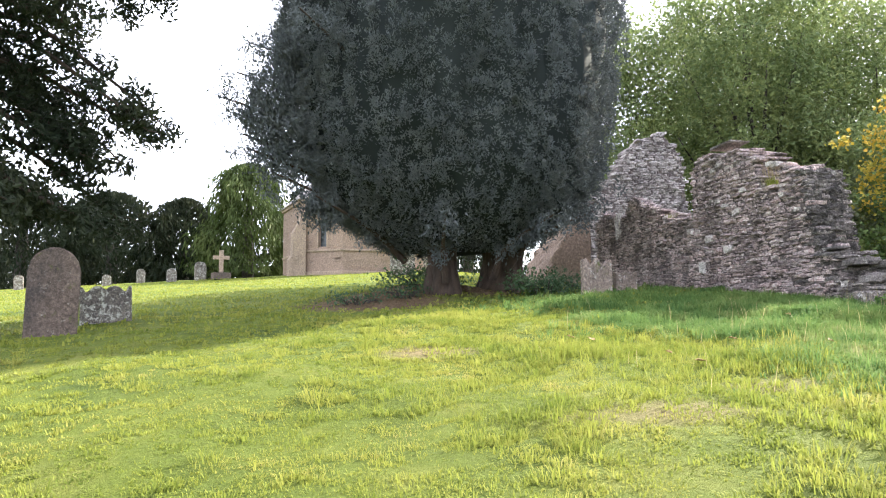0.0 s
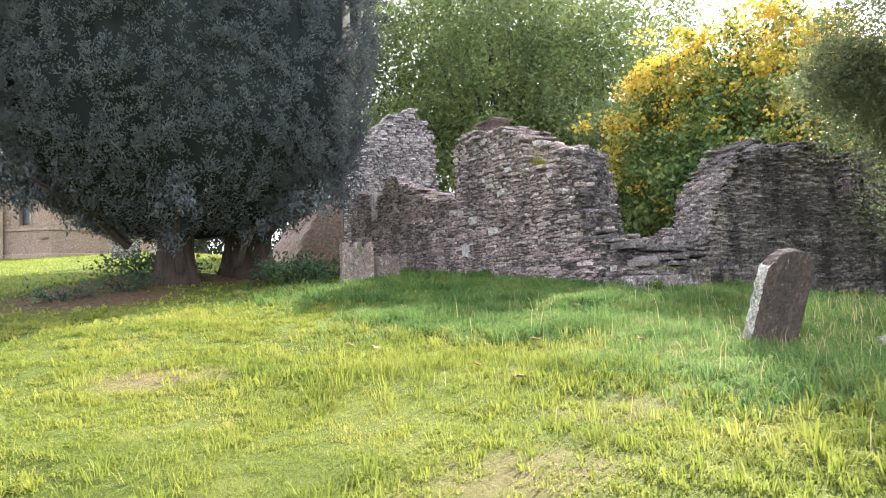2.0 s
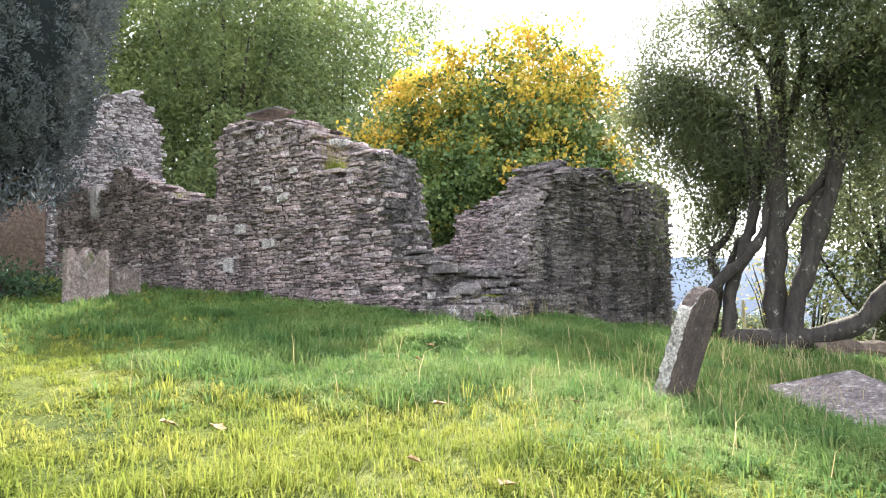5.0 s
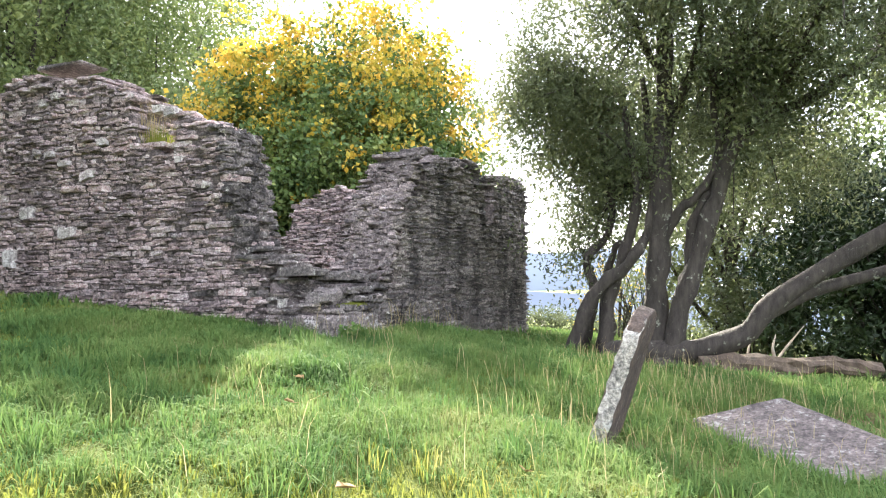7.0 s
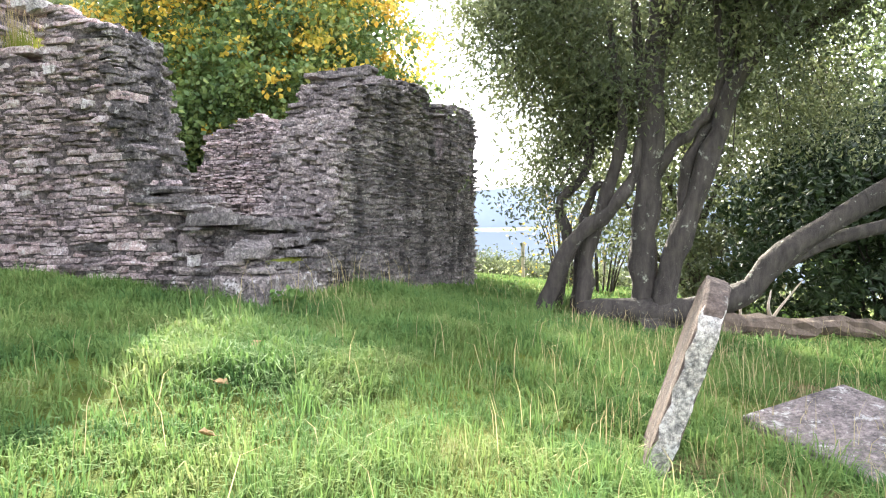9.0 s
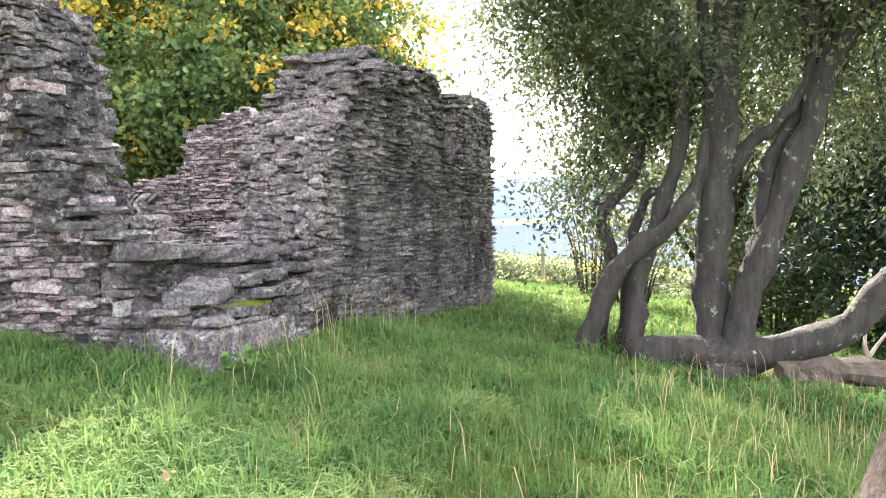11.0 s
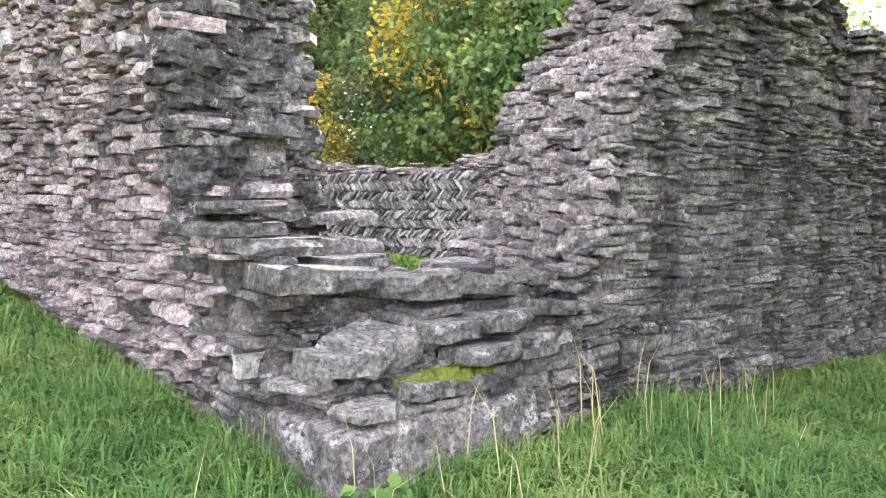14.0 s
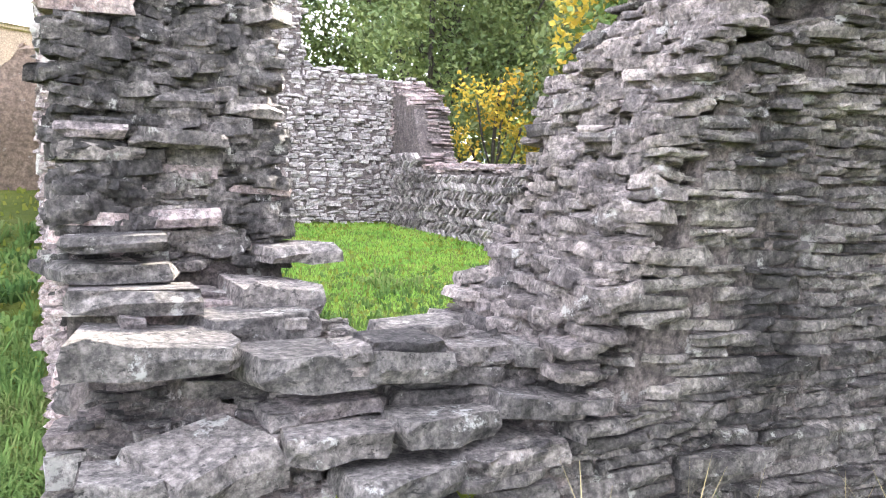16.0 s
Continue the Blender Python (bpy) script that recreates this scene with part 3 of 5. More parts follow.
SOUTH_MID = line_of([(9.95, 2.26), (10.25, 2.36), (10.55, 2.52), (11.2, 2.62), (11.5, 2.66), (11.7, 2.8), (11.85, 3.2), (12.05, 3.55), (12.2, 3.75), (12.6, 3.95), (12.8, 4.4), (13.1, 4.65), (13.9, 4.78), (14.0, 4.6), (15.1, 4.85), (15.6, 4.72), (15.8, 4.25), (15.95, 3.55), (16.35, 3.6), (16.5, 4.65), (18.6, 4.8)])
SOUTH_IN = line_of([(9.95, 2.66), (10.95, 2.66), (11.05, 2.5), (11.3, 2.5), (11.42, 2.62), (11.64, 2.9), (11.78, 3.1), (11.87, 3.34), (12.0, 3.6), (12.1, 3.75), (12.4, 3.98), (12.62, 4.3), (13.0, 4.58), (13.9, 4.75), (14.0, 4.6), (15.1, 4.8), (15.6, 4.7), (15.8, 4.2), (15.95, 3.6), (16.35, 3.6), (16.5, 4.6), (18.6, 4.7)])
EAST_IN = line_of([(12.5, 4.6), (14.5, 4.35), (15.4, 4.4), (15.7, 4.7), (15.95, 4.92), (16.5, 4.9), (16.8, 4.62), (17.3, 4.4), (17.42, 3.95), (17.6, 3.66), (18.4, 3.58), (20, 3.5), (22, 3.6), (24, 3.66), (25.6, 3.65), (25.85, 4.0), (26.2, 5.15), (26.8, 5.5), (27.4, 5.8), (28.4, 5.85)])
NORTH_IN = line_of([(9.95, 5.6), (11.4, 6.3), (12.3, 7.2), (13.1, 8.5), (13.8, 9.0), (14.5, 9.2), (15.0, 8.7), (15.3, 8.2), (15.38, 6.7), (15.48, 6.0), (16.6, 5.95), (17.6, 5.85), (18.5, 5.8)])

WALLS = []
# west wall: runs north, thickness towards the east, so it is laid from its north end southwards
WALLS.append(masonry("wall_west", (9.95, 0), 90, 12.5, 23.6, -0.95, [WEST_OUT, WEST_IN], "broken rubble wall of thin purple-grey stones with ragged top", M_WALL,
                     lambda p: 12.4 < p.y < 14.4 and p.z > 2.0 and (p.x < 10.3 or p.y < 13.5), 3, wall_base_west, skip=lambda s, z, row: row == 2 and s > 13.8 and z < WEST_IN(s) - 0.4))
WALLS.append(masonry("wall_south", (0, 11.55), 0, 9.95, 13.95, 0.95, [SOUTH_OUT, SOUTH_MID, SOUTH_IN], "weathered rubble wall darkened for shade, with a collapsed corner and ragged top", M_WALL_S,
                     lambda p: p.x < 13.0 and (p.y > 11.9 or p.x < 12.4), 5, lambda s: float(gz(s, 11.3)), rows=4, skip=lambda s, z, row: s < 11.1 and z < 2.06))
WALLS.append(masonry("wall_south_far", (0, 11.66), 0, 13.95, 18.65, 0.84, [SOUTH_OUT, SOUTH_IN], "shade-darkened rubble wall running on from the straight joint, with a notch in its top", M_WALL_S,
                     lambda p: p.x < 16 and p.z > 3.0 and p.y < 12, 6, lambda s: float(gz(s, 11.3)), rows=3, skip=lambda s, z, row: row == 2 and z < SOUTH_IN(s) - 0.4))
WALLS.append(masonry("wall_east", (17.7, 0), 90, 12.5, 28.4, -0.95, [EAST_IN, EAST_IN], "low rubble wall with herringbone slate courses on its inner face", M_WALL,
                     lambda p: False, 7, lambda s: float(gz(17.3, s)), skip=lambda s, z, row: (row == 0 and 18.0 < s < 27.4 and z < EAST_IN(s) - 0.12) or (row == 2 and z < EAST_IN(s) - 0.4)))
WALLS.append(masonry("wall_north", (0, 27.45), 0, 9.95, 18.5, 0.95, [NORTH_IN, NORTH_IN], "pale gable wall of squared rubble with a broken top", M_NORTH,
                     lambda p: 14.0 < p.x < 17.8 and 2.2 < p.z < 6.0 and p.y < 28, 9, lambda s: float(gz(s, 27.0)), low=0.05, high=0.12, rows=2, skip=lambda s, z, row: row == 1 and z < NORTH_IN(s) - 0.5))


def herringbone(owner):
    """Thin slates set on edge, each course leaning against the last."""
    r = random.Random(21)
    placed = []
    row_h = 0.2
    k = 0
    z = 1.62
    while z < 3.9:
        s = 18.0 + r.uniform(-0.15, 0.15)
        while s < 27.4:
            if z + row_h / 2 < EAST_IN(s) - 0.08 and z > float(gz(17.4, s)) - 0.2:
                lean = (43 if k % 2 else -43) + r.uniform(-10, 10)
                zz = z + 0.03 * math.sin(s * 0.8) + r.uniform(-0.01, 0.01)
                m = pose(17.76 - r.uniform(0, 0.07), s, zz, lean, r.uniform(-5, 5), r.uniform(-6, 6)) @ Matrix.Diagonal((0.16, r.uniform(0.2, 0.27), r.uniform(0.034, 0.058), 1))
                placed.append((m, r.randrange(len(STONES))))
            s += r.uniform(0.075, 0.105)
        z += row_h * 0.86
        k += 1
    r.shuffle(placed)
    lay(placed, owner, M_SLATE, lambda p: 20.5 < p.y < 25.5 and p.z > 1.7, 300, "slate")


# large stones of the collapsed corner: place, turn, length, depth, height, tilt
LEDGE = [
    (10.22, 12.13, 2.66, -8, 0.52, 0.42, 0.10, 4), (10.66, 11.98, 2.60, 6, 0.36, 0.40, 0.11, 6), (10.98, 11.93, 2.60, -5, 0.34, 0.36, 0.10, 7),
    (11.27, 11.98, 2.60, 8, 0.34, 0.34, 0.08, 3), (11.52, 11.84, 2.60, -12, 0.3, 0.3, 0.07, 4), (10.32, 11.83, 2.37, 22, 0.36, 0.3, 0.12, -22),
    (10.1, 11.84, 2.33, -6, 0.24, 0.26, 0.1, 5), (10.68, 11.75, 2.42, -4, 0.36, 0.24, 0.08, 3), (11.04, 11.74, 2.43, 7, 0.34, 0.24, 0.09, 6),
    (11.38, 11.72, 2.47, -3, 0.32, 0.26, 0.07, 5), (10.86, 11.66, 2.31, 4, 0.4, 0.24, 0.07, 4), (10.46, 11.66, 2.2, -9, 0.3, 0.22, 0.07, 8),
    (11.26, 11.66, 2.33, 10, 0.34, 0.22, 0.08, 2), (10.14, 11.64, 2.16, 3, 0.26, 0.2, 0.06, 4), (10.6, 12.36, 2.68, 15, 0.4, 0.3, 0.09, 0),
    (10.2, 12.46, 2.78, -4, 0.46, 0.34, 0.08, 2), (10.72, 12.62, 2.74, 5, 0.34, 0.4, 0.12, 0), (10.86, 12.84, 2.9, 8, 0.3, 0.4, 0.07, 0), (10.14, 12.64, 2.86, 5, 0.4, 0.26, 0.07, 3),
    (11.98, 12.38, 2.62, 20, 0.3, 0.3, 0.13, 0), (12.18, 12.4, 2.92, -10, 0.3, 0.3, 0.1, 0), (12.1, 12.15, 3.3, 12, 0.32, 0.3, 0.08, 3), (12.2, 11.9, 3.68, -6, 0.4, 0.4, 0.06, 3), (12.55, 11.74, 3.78, 4, 0.42, 0.34, 0.05, 3),
    (12.2, 12.38, 3.68, 10, 0.36, 0.3, 0.045, 2), (10.12, 13.04, 3.3, 6, 0.34, 0.34, 0.06, 3), (10.42, 13.02, 3.36, -4, 0.4, 0.4, 0.05, -4), (10.35, 16.3, 5.82, 88, 0.9, 0.6, 0.06, 2), (10.74, 13.12, 3.5, 10, 0.26, 0.34, 0.06, 5), (10.74, 13.24, 3.78, -8, 0.3, 0.34, 0.06, 4),
]
WHITE = [(9.935, 12.27, 2.27, 0.11, 0.1), (9.93, 15.95, 3.3, 0.32, 0.16), (9.93, 16.75, 3.62, 0.26, 0.18), (9.93, 17.1, 2.95, 0.24, 0.24), (9.93, 13.45, 3.83, 0.1, 0.08), (9.93, 14.28, 4.92, 0.16, 0.1), (9.93, 14.05, 4.86, 0.2, 0.1), (9.93, 15.3, 4.55, 0.16, 0.09),
         (9.93, 16.2, 5.3, 0.13, 0.09), (9.93, 16.45, 5.22, 0.14, 0.09), (9.93, 16.3, 4.45, 0.18, 0.08), (9.93, 16.0, 4.3, 0.2, 0.08), (9.93, 16.55, 4.5, 0.12, 0.08), (9.93, 13.9, 4.2, 0.14, 0.08), (9.93, 21.85, 4.6, 0.3, 0.75), (9.93, 15.55, 4.1, 0.22, 0.12), (9.93, 17.6, 3.9, 0.24, 0.12)]


def corner_stones(south, west):
    # the mortared block at the foot of the corner
    bm = bmesh.new()
    bmesh.ops.create_cube(bm, size=1)
    bmesh.ops.scale(bm, vec=(1.2, 1.06, 0.95), verts=bm.verts)
    bmesh.ops.bevel(bm, geom=bm.edges[:], offset=0.03, segments=1, affect="EDGES")
    bmesh.ops.subdivide_edges(bm, edges=bm.edges[:], cuts=9, use_grid_fill=True)
    for v in bm.verts:
        p = v.co * 5.0
        v.co += Vector((noise.noise(p + Vector((7, 0, 0))), noise.noise(p + Vector((0, 9, 0))), noise.noise(p))) * 0.035 + Vector((noise.noise(p * 4), noise.noise(p * 4 + Vector((3, 3, 3))), noise.noise(p * 4 + Vector((5, 1, 2))))) * 0.014
    moved(bm, 10.54, 12.05, 1.64)
    part("mortared_block", bm, M_BLOCK, south, "white-lichened mortared block")
    for x, y, z, turn, L, D, H, tilt in LEDGE:
        k = int(x * 37 + y * 91) % len(STONES)
        ob = new("ledge_stone", shared_stone(k, M_LEDGE))
        ob.parent = south if y < 12.5 else west
        ob.matrix_basis = pose(x, y, z, -tilt * 0.5, tilt * 0.3, turn) @ Matrix.Diagonal((L, D, H, 1))
    for x, y, z, L, H in WHITE:
        k = int(y * 53 + z * 17) % len(STONES)
        ob = new("pale_stone", shared_stone(k, M_WHITE))
        ob.parent = west
        ob.matrix_basis = pose(x + 0.045, y, z, 0, 0, -90) @ Matrix.Diagonal((L, 0.16, H, 1))

# ---- graves ----


def slab_outline(width, height, thick, crown, steps=10):
    """An upright slab whose top follows crown(u), u from -1 to 1, with chamfered edges."""
    bm = bmesh.new()
    us = [-1 + 2 * i / (2 * steps) for i in range(2 * steps + 1)]
    outline = [(-width / 2, -0.35), (width / 2, -0.35)] + [(u * width / 2, height * crown(u)) for u in us[::-1]]
    rings = []
    for y, inset in ((-thick / 2, 0.014), (-thick / 2 + 0.016, 0.0), (thick / 2 - 0.016, 0.0), (thick / 2, 0.014)):
        rings.append([bm.verts.new((x - math.copysign(inset, x) if abs(x) > 0.02 else x, y, z - (inset if z > 0 else 0))) for x, z in outline])
    n = len(outline)
    for a, b in zip(rings, rings[1:]):
        for i in range(n):
            bm.faces.new((a[i], a[(i + 1) % n], b[(i + 1) % n], b[i]))
    bm.faces.new(rings[0][::-1])
    bm.faces.new(rings[-1])
    bmesh.ops.recalc_face_normals(bm, faces=bm.faces)
    r = random.Random(int(width * 1000 + height * 77))
    for v in bm.verts:
        v.co += Vector((r.gauss(0, 0.003), r.gauss(0, 0.003), r.gauss(0, 0.004)))
    return bm


def round_top(spring):
    return lambda u: spring + (1 - spring) * math.sqrt(max(0, 1 - u * u))


def scalloped(u):
    a = abs(u)
    if a > 0.86:
        return 0.96
    return 0.8 + 0.2 * abs(math.sin((a + 0.1) * math.pi * 1.15)) * (1 - 0.3 * a)


def double_hump(u):
    return 0.9 + 0.1 * math.cos(u * math.pi * 2.2) - 0.08 * max(0, abs(u) - 0.85) / 0.15


def shouldered(u):
    a = abs(u)
    return 1.0 - 0.5 * (0.3 * a) if a < 0.55 else 0.82 - 0.1 * max(0, a - 0.9)


def box_bm(w, d, h, bevel=0.01):
    bm = bmesh.new()
    bmesh.ops.create_cube(bm, size=1)
    bmesh.ops.scale(bm, vec=(w, d, h), verts=bm.verts)
    bmesh.ops.bevel(bm, geom=bm.edges[:], offset=bevel, segments=1, affect="EDGES")
    return bm


def moved(bm, x, y, z, rz=0, rx=0, ry=0):
    bmesh.ops.transform(bm, matrix=pose(x, y, z, rx, ry, rz), verts=bm.verts)
    return bm


def headstone(x, y, width, height, thick, crown, label, material, rz=0, rx=0, ry=0, lines=0, group=""):
    t = thing("headstone", x, y, float(gz(x, y)), label, "headstone", group, rz=rz, rx=rx, ry=ry)
    part("slab", slab_outline(width, height, thick, crown), material, t)
    for i in range(lines):
        w = width * (0.62 - 0.1 * (i % 3))
        part("worn_lettering", moved(box_bm(w, 0.008, 0.018, 0.002), 0, -thick / 2 - 0.001, height * (0.72 - 0.055 * i)), material, t)
    return t


headstone(-4.1, 14.9, 0.86, 1.58, 0.16, round_top(0.72), "tall round-topped brown sandstone headstone in shaded grass", M_HEAD, rz=8, ry=1.5, lines=7)
headstone(-3.75, 17.6, 1.02, 0.8, 0.18, scalloped, "low scalloped headstone crusted with pale lichen", M_LICHEN, rz=10, ry=-2)
headstone(7.28, 17.3, 0.84, 0.86, 0.14, double_hump, "square brown headstone with a wavy top beside the ruin", M_PALE_HEAD, rz=14)
headstone(8.22, 17.75, 0.66, 0.5, 0.13, double_hump, "short sunken brown headstone beside the ruin", M_PALE_HEAD, rz=14)
headstone(6.9, 46.0, 1.5, 1.55, 0.2, lambda u: 0.8 + 0.2 * math.cos(u * math.pi / 2) ** 0.6 if abs(u) < 0.7 else 0.84, "round-shouldered headstone by the church", M_LICHEN, rz=12)
headstone(8.3, 45.0, 0.7, 1.3, 0.2, round_top(0.8), "narrow pale headstone by the church", M_LICHEN, rz=40)
lean = headstone(8.3, 7.98, 0.9, 1.17, 0.13, round_top(0.76), "leaning brown headstone with white lichen along its edge", M_HEAD, rz=1, rx=19)
bm = box_bm(0.012, 0.118, 1.06, 0.004)
bmesh.ops.subdivide_edges(bm, edges=[e for e in bm.edges if abs(e.verts[0].co.z - e.verts[1].co.z) > 0.5], cuts=14)
for v in bm.verts:
    v.co += Vector((0, 0.012 * math.sin(v.co.z * 31) * (1 if v.co.y > 0 else 0.6), 0))
    v.co.x += 0.3 * max(0, v.co.z - 0.38) + 1.6 * max(0, v.co.z - 0.44) ** 2 * 4
part("lichen_crust", moved(bm, -0.452, 0, 0.51), M_EDGE, lean, "white lichen crust")


def ledger():
    t = thing("ledger_slab", 9.1, 6.46, 1.12, "tilted grey ledger slab blotched with pale lichen", "grave slab", rz=-53, rx=8, ry=-9)
    bm = box_bm(0.98, 1.75, 0.12, 0.018)
    bmesh.ops.subdivide_edges(bm, edges=bm.edges[:], cuts=2, use_grid_fill=True)
    r = random.Random(4)
    for v in bm.verts:
        v.co += Vector((r.gauss(0, 0.006), r.gauss(0, 0.006), r.gauss(0, 0.003)))
    part("slab", moved(bm, 0, 0, -0.04), M_LEDGER, t)
    part("plinth", moved(box_bm(0.82, 1.55, 0.4, 0.02), 0, 0, -0.3), M_HEAD, t)
    return t


ledger()


def cross(x, y):
    t = thing("grave_cross", x, y, float(gz(x, y)), "pale stone cross on a stepped base far off", "grave cross", rz=15)
    part("shaft", moved(box_bm(0.3, 0.25, 1.9), 0, 0, 1.2), M_CHURCH_DRESS, t)
    part("arm", moved(box_bm(1.2, 0.24, 0.28), 0, 0, 1.6), M_CHURCH_DRESS, t)
    part("step", moved(box_bm(1.3, 1.1, 0.5), 0, 0, 0.2), M_HEAD, t)


cross(-4.8, 60.0)
for i, (x, y, w, h) in enumerate([(-20, 52, 0.7, 0.9), (-17.5, 56, 0.6, 1.0), (-14.5, 58, 0.7, 1.0), (-12.2, 57, 0.6, 0.8), (-10.5, 60, 0.6, 1.1), (-8.2, 59, 0.7, 1.0), (-6.4, 61, 0.9, 1.4)]):
    headstone(x, y, w, h, 0.16, round_top(0.75), "small weathered headstone below the dark trees", M_LICHEN, rz=10 + i * 3, group="far headstones")
t = thing("table_tomb", -19.5, 47, float(gz(-19.5, 47)), "flat grey table tomb at the edge of the trees", "tomb", rz=12)
part("top", moved(box_bm(2.2, 1.0, 0.16), 0, 0, 0.75), M_LICHEN, t)
part("base", moved(box_bm(1.9, 0.8, 0.9), 0, 0, 0.25), M_HEAD, t)

# ---- church ----


def church():
    """The chancel end: canted walls, a string course, a plinth, lancets and a sloping buttress."""
    base = float(gz(3.4, 57)) - 0.15
    t = thing("church", 4.1, 57.0, base, "pinkish sandstone church chancel with lancet windows", "church", rz=13)
    H = 5.9

    def wall(x0, x1, y0, y1, hole, label):
        L = math.hypot(x1 - x0, y1 - y0)
        a = math.degrees(math.atan2(y1 - y0, x1 - x0))
        place4 = pose(x0, y0, 0, 0, 0, a)
        bm = bmesh.new()
        outer = [(0, -0.6), (L, -0.6), (L, H), (0, H)]
        half, sill, spring = 0.34, 2.35, 4.25
        arch = []
        if hole:
            cx = L * hole
            arch = [(cx - half, sill), (cx + half, sill), (cx + half, spring)] + [(cx + half * math.cos(q) ** 1.3, spring + 0.85 * math.sin(q)) for q in (0.5, 0.95, 1.3)] + [(cx, spring + 0.88)]
            arch += [(2 * cx - x, z) for x, z in arch[2:-1]][::-1]
        for y in (0, 0.55):
            ov = [bm.verts.new((x, y, z)) for x, z in outer]
            edges = [bm.edges.new((ov[i], ov[(i + 1) % 4])) for i in range(4)]
            if arch:
                av = [bm.verts.new((x, y, z)) for x, z in arch]
                edges += [bm.edges.new((av[i], av[(i + 1) % len(av)])) for i in range(len(av))]
            bmesh.ops.triangle_fill(bm, use_beauty=True, edges=edges)
        bm.verts.ensure_lookup_table()
        n = len(bm.verts) // 2
        for lo, hi in ((0, 4), (4, n)):
            ring = list(range(lo, hi))
            for i in range(len(ring)):
                p, q = ring[i], ring[(i + 1) % len(ring)]
                bm.faces.new((bm.verts[p], bm.verts[q], bm.verts[q + n], bm.verts[p + n]))
        bmesh.ops.recalc_face_normals(bm, faces=bm.faces)
        bmesh.ops.transform(bm, matrix=place4, verts=bm.verts)
        w = part("wall", bm, M_CHURCH, t, label)
        for z, hh, out, nm in ((2.05, 0.16, 0.09, "string_course"), (0.25, 0.5, 0.12, "plinth"), (H + 0.1, 0.25, 0.16, "cornice")):
            q = moved(box_bm(L + 0.12, 0.3, hh, 0.03), L / 2, 0.15 - out, z)
            bmesh.ops.transform(q, matrix=place4, verts=q.verts)
            part(nm, q, M_CHURCH_DRESS, w)
        r = random.Random(int(L * 100))
        for i in range(46):
            z = r.uniform(0.6, H - 0.4)
            s = r.uniform(0.4, L - 0.4)
            if hole and abs(s - L * hole) < 0.75:
                continue
            q = moved(box_bm(r.uniform(0.35, 0.7), 0.04, r.uniform(0.14, 0.22), 0.01), s, -0.005, z)
            bmesh.ops.transform(q, matrix=place4, verts=q.verts)
            part("stone", q, M_CHURCH, w)
        if hole:
            win = moved(box_bm(2 * half + 0.1, 0.06, 3.1, 0.01), L * hole, 0.36, 3.6)
            bmesh.ops.transform(win, matrix=place4, verts=win.verts)
            g = part("window", win, M_GLASS, t, "leaded lancet window")
            for sx in (-1, 1):
                lb = moved(box_bm(0.12, 0.14, 2.0, 0.02), L * hole + sx * (half + 0.06), -0.02, 3.3)
                bmesh.ops.transform(lb, matrix=place4, verts=lb.verts)
                part("jamb", lb, M_CHURCH_DRESS, g)
            pts = [(-half - 0.14, 4.2), (-half * 0.8, 4.75), (0, 5.3), (half * 0.8, 4.75), (half + 0.14, 4.2)]
            v, f = tube([(L * hole + x, -0.03, z) for x, z in pts], [0.08] * 5, 6)
            hood = solid("hood_mould", v, f, M_CHURCH_DRESS, g)
            hood.matrix_basis = place4

    wall(-2.4, 0.0, 2.4, 0.0, 0.5, "canted chancel wall")
    wall(0.0, 4.2, 0.0, 0.0, None, "south chancel wall")
    wall(4.2, 8.5, 0.0, 1.6, 0.3, "canted chancel wall")
    wall(8.5, 8.5, 1.6, 9.0, None, "east chancel wall")
    wall(-2.4, -2.4, 9.0, 2.4, None, "west chancel wall")
    bm = bmesh.new()
    prof = [(0, -0.5), (1.25, -0.5), (1.25, 1.4), (1.0, 1.7), (0.95, 3.4), (0.0, 5.2)]
    sides = [[bm.verts.new((-2.3 - x, y, z)) for x, z in prof] for y in (1.9, 2.7)]
    for i in range(6):
        bm.faces.new((sides[0][i], sides[0][(i + 1) % 6], sides[1][(i + 1) % 6], sides[1][i]))
    bm.faces.new(sides[0][::-1]), bm.faces.new(sides[1])
    bmesh.ops.recalc_face_normals(bm, faces=bm.faces)
    part("buttress", bm, M_CHURCH_DRESS, t, "sloping stone buttress")
    v = np.array([(-2.7, 2.2, 6.1), (0, -0.3, 6.1), (4.3, -0.3, 6.1), (8.8, 1.4, 6.1), (8.8, 9.2, 6.1), (-2.7, 9.2, 6.1), (0.6, 5.5, 9.4), (6.0, 5.5, 9.4)])
    f = [np.array([(0, 1, 6), (3, 4, 7), (2, 3, 7), (5, 0, 6)]), np.array([(1, 2, 7, 6), (4, 5, 6, 7), (0, 5, 4, 3)])]
    solid("roof", v, f, M_SLATE, t, "hipped slate roof")


m, n, l, s = nodes_of("leaded_glass")
l.new(ramp(n, l, noise_tex(n, l, 6, 3), [(0.3, (0.02, 0.025, 0.03)), (0.7, (0.06, 0.07, 0.08))]), s.inputs["Base Color"])
s.inputs["Roughness"].default_value = 0.25
M_GLASS = m
church()


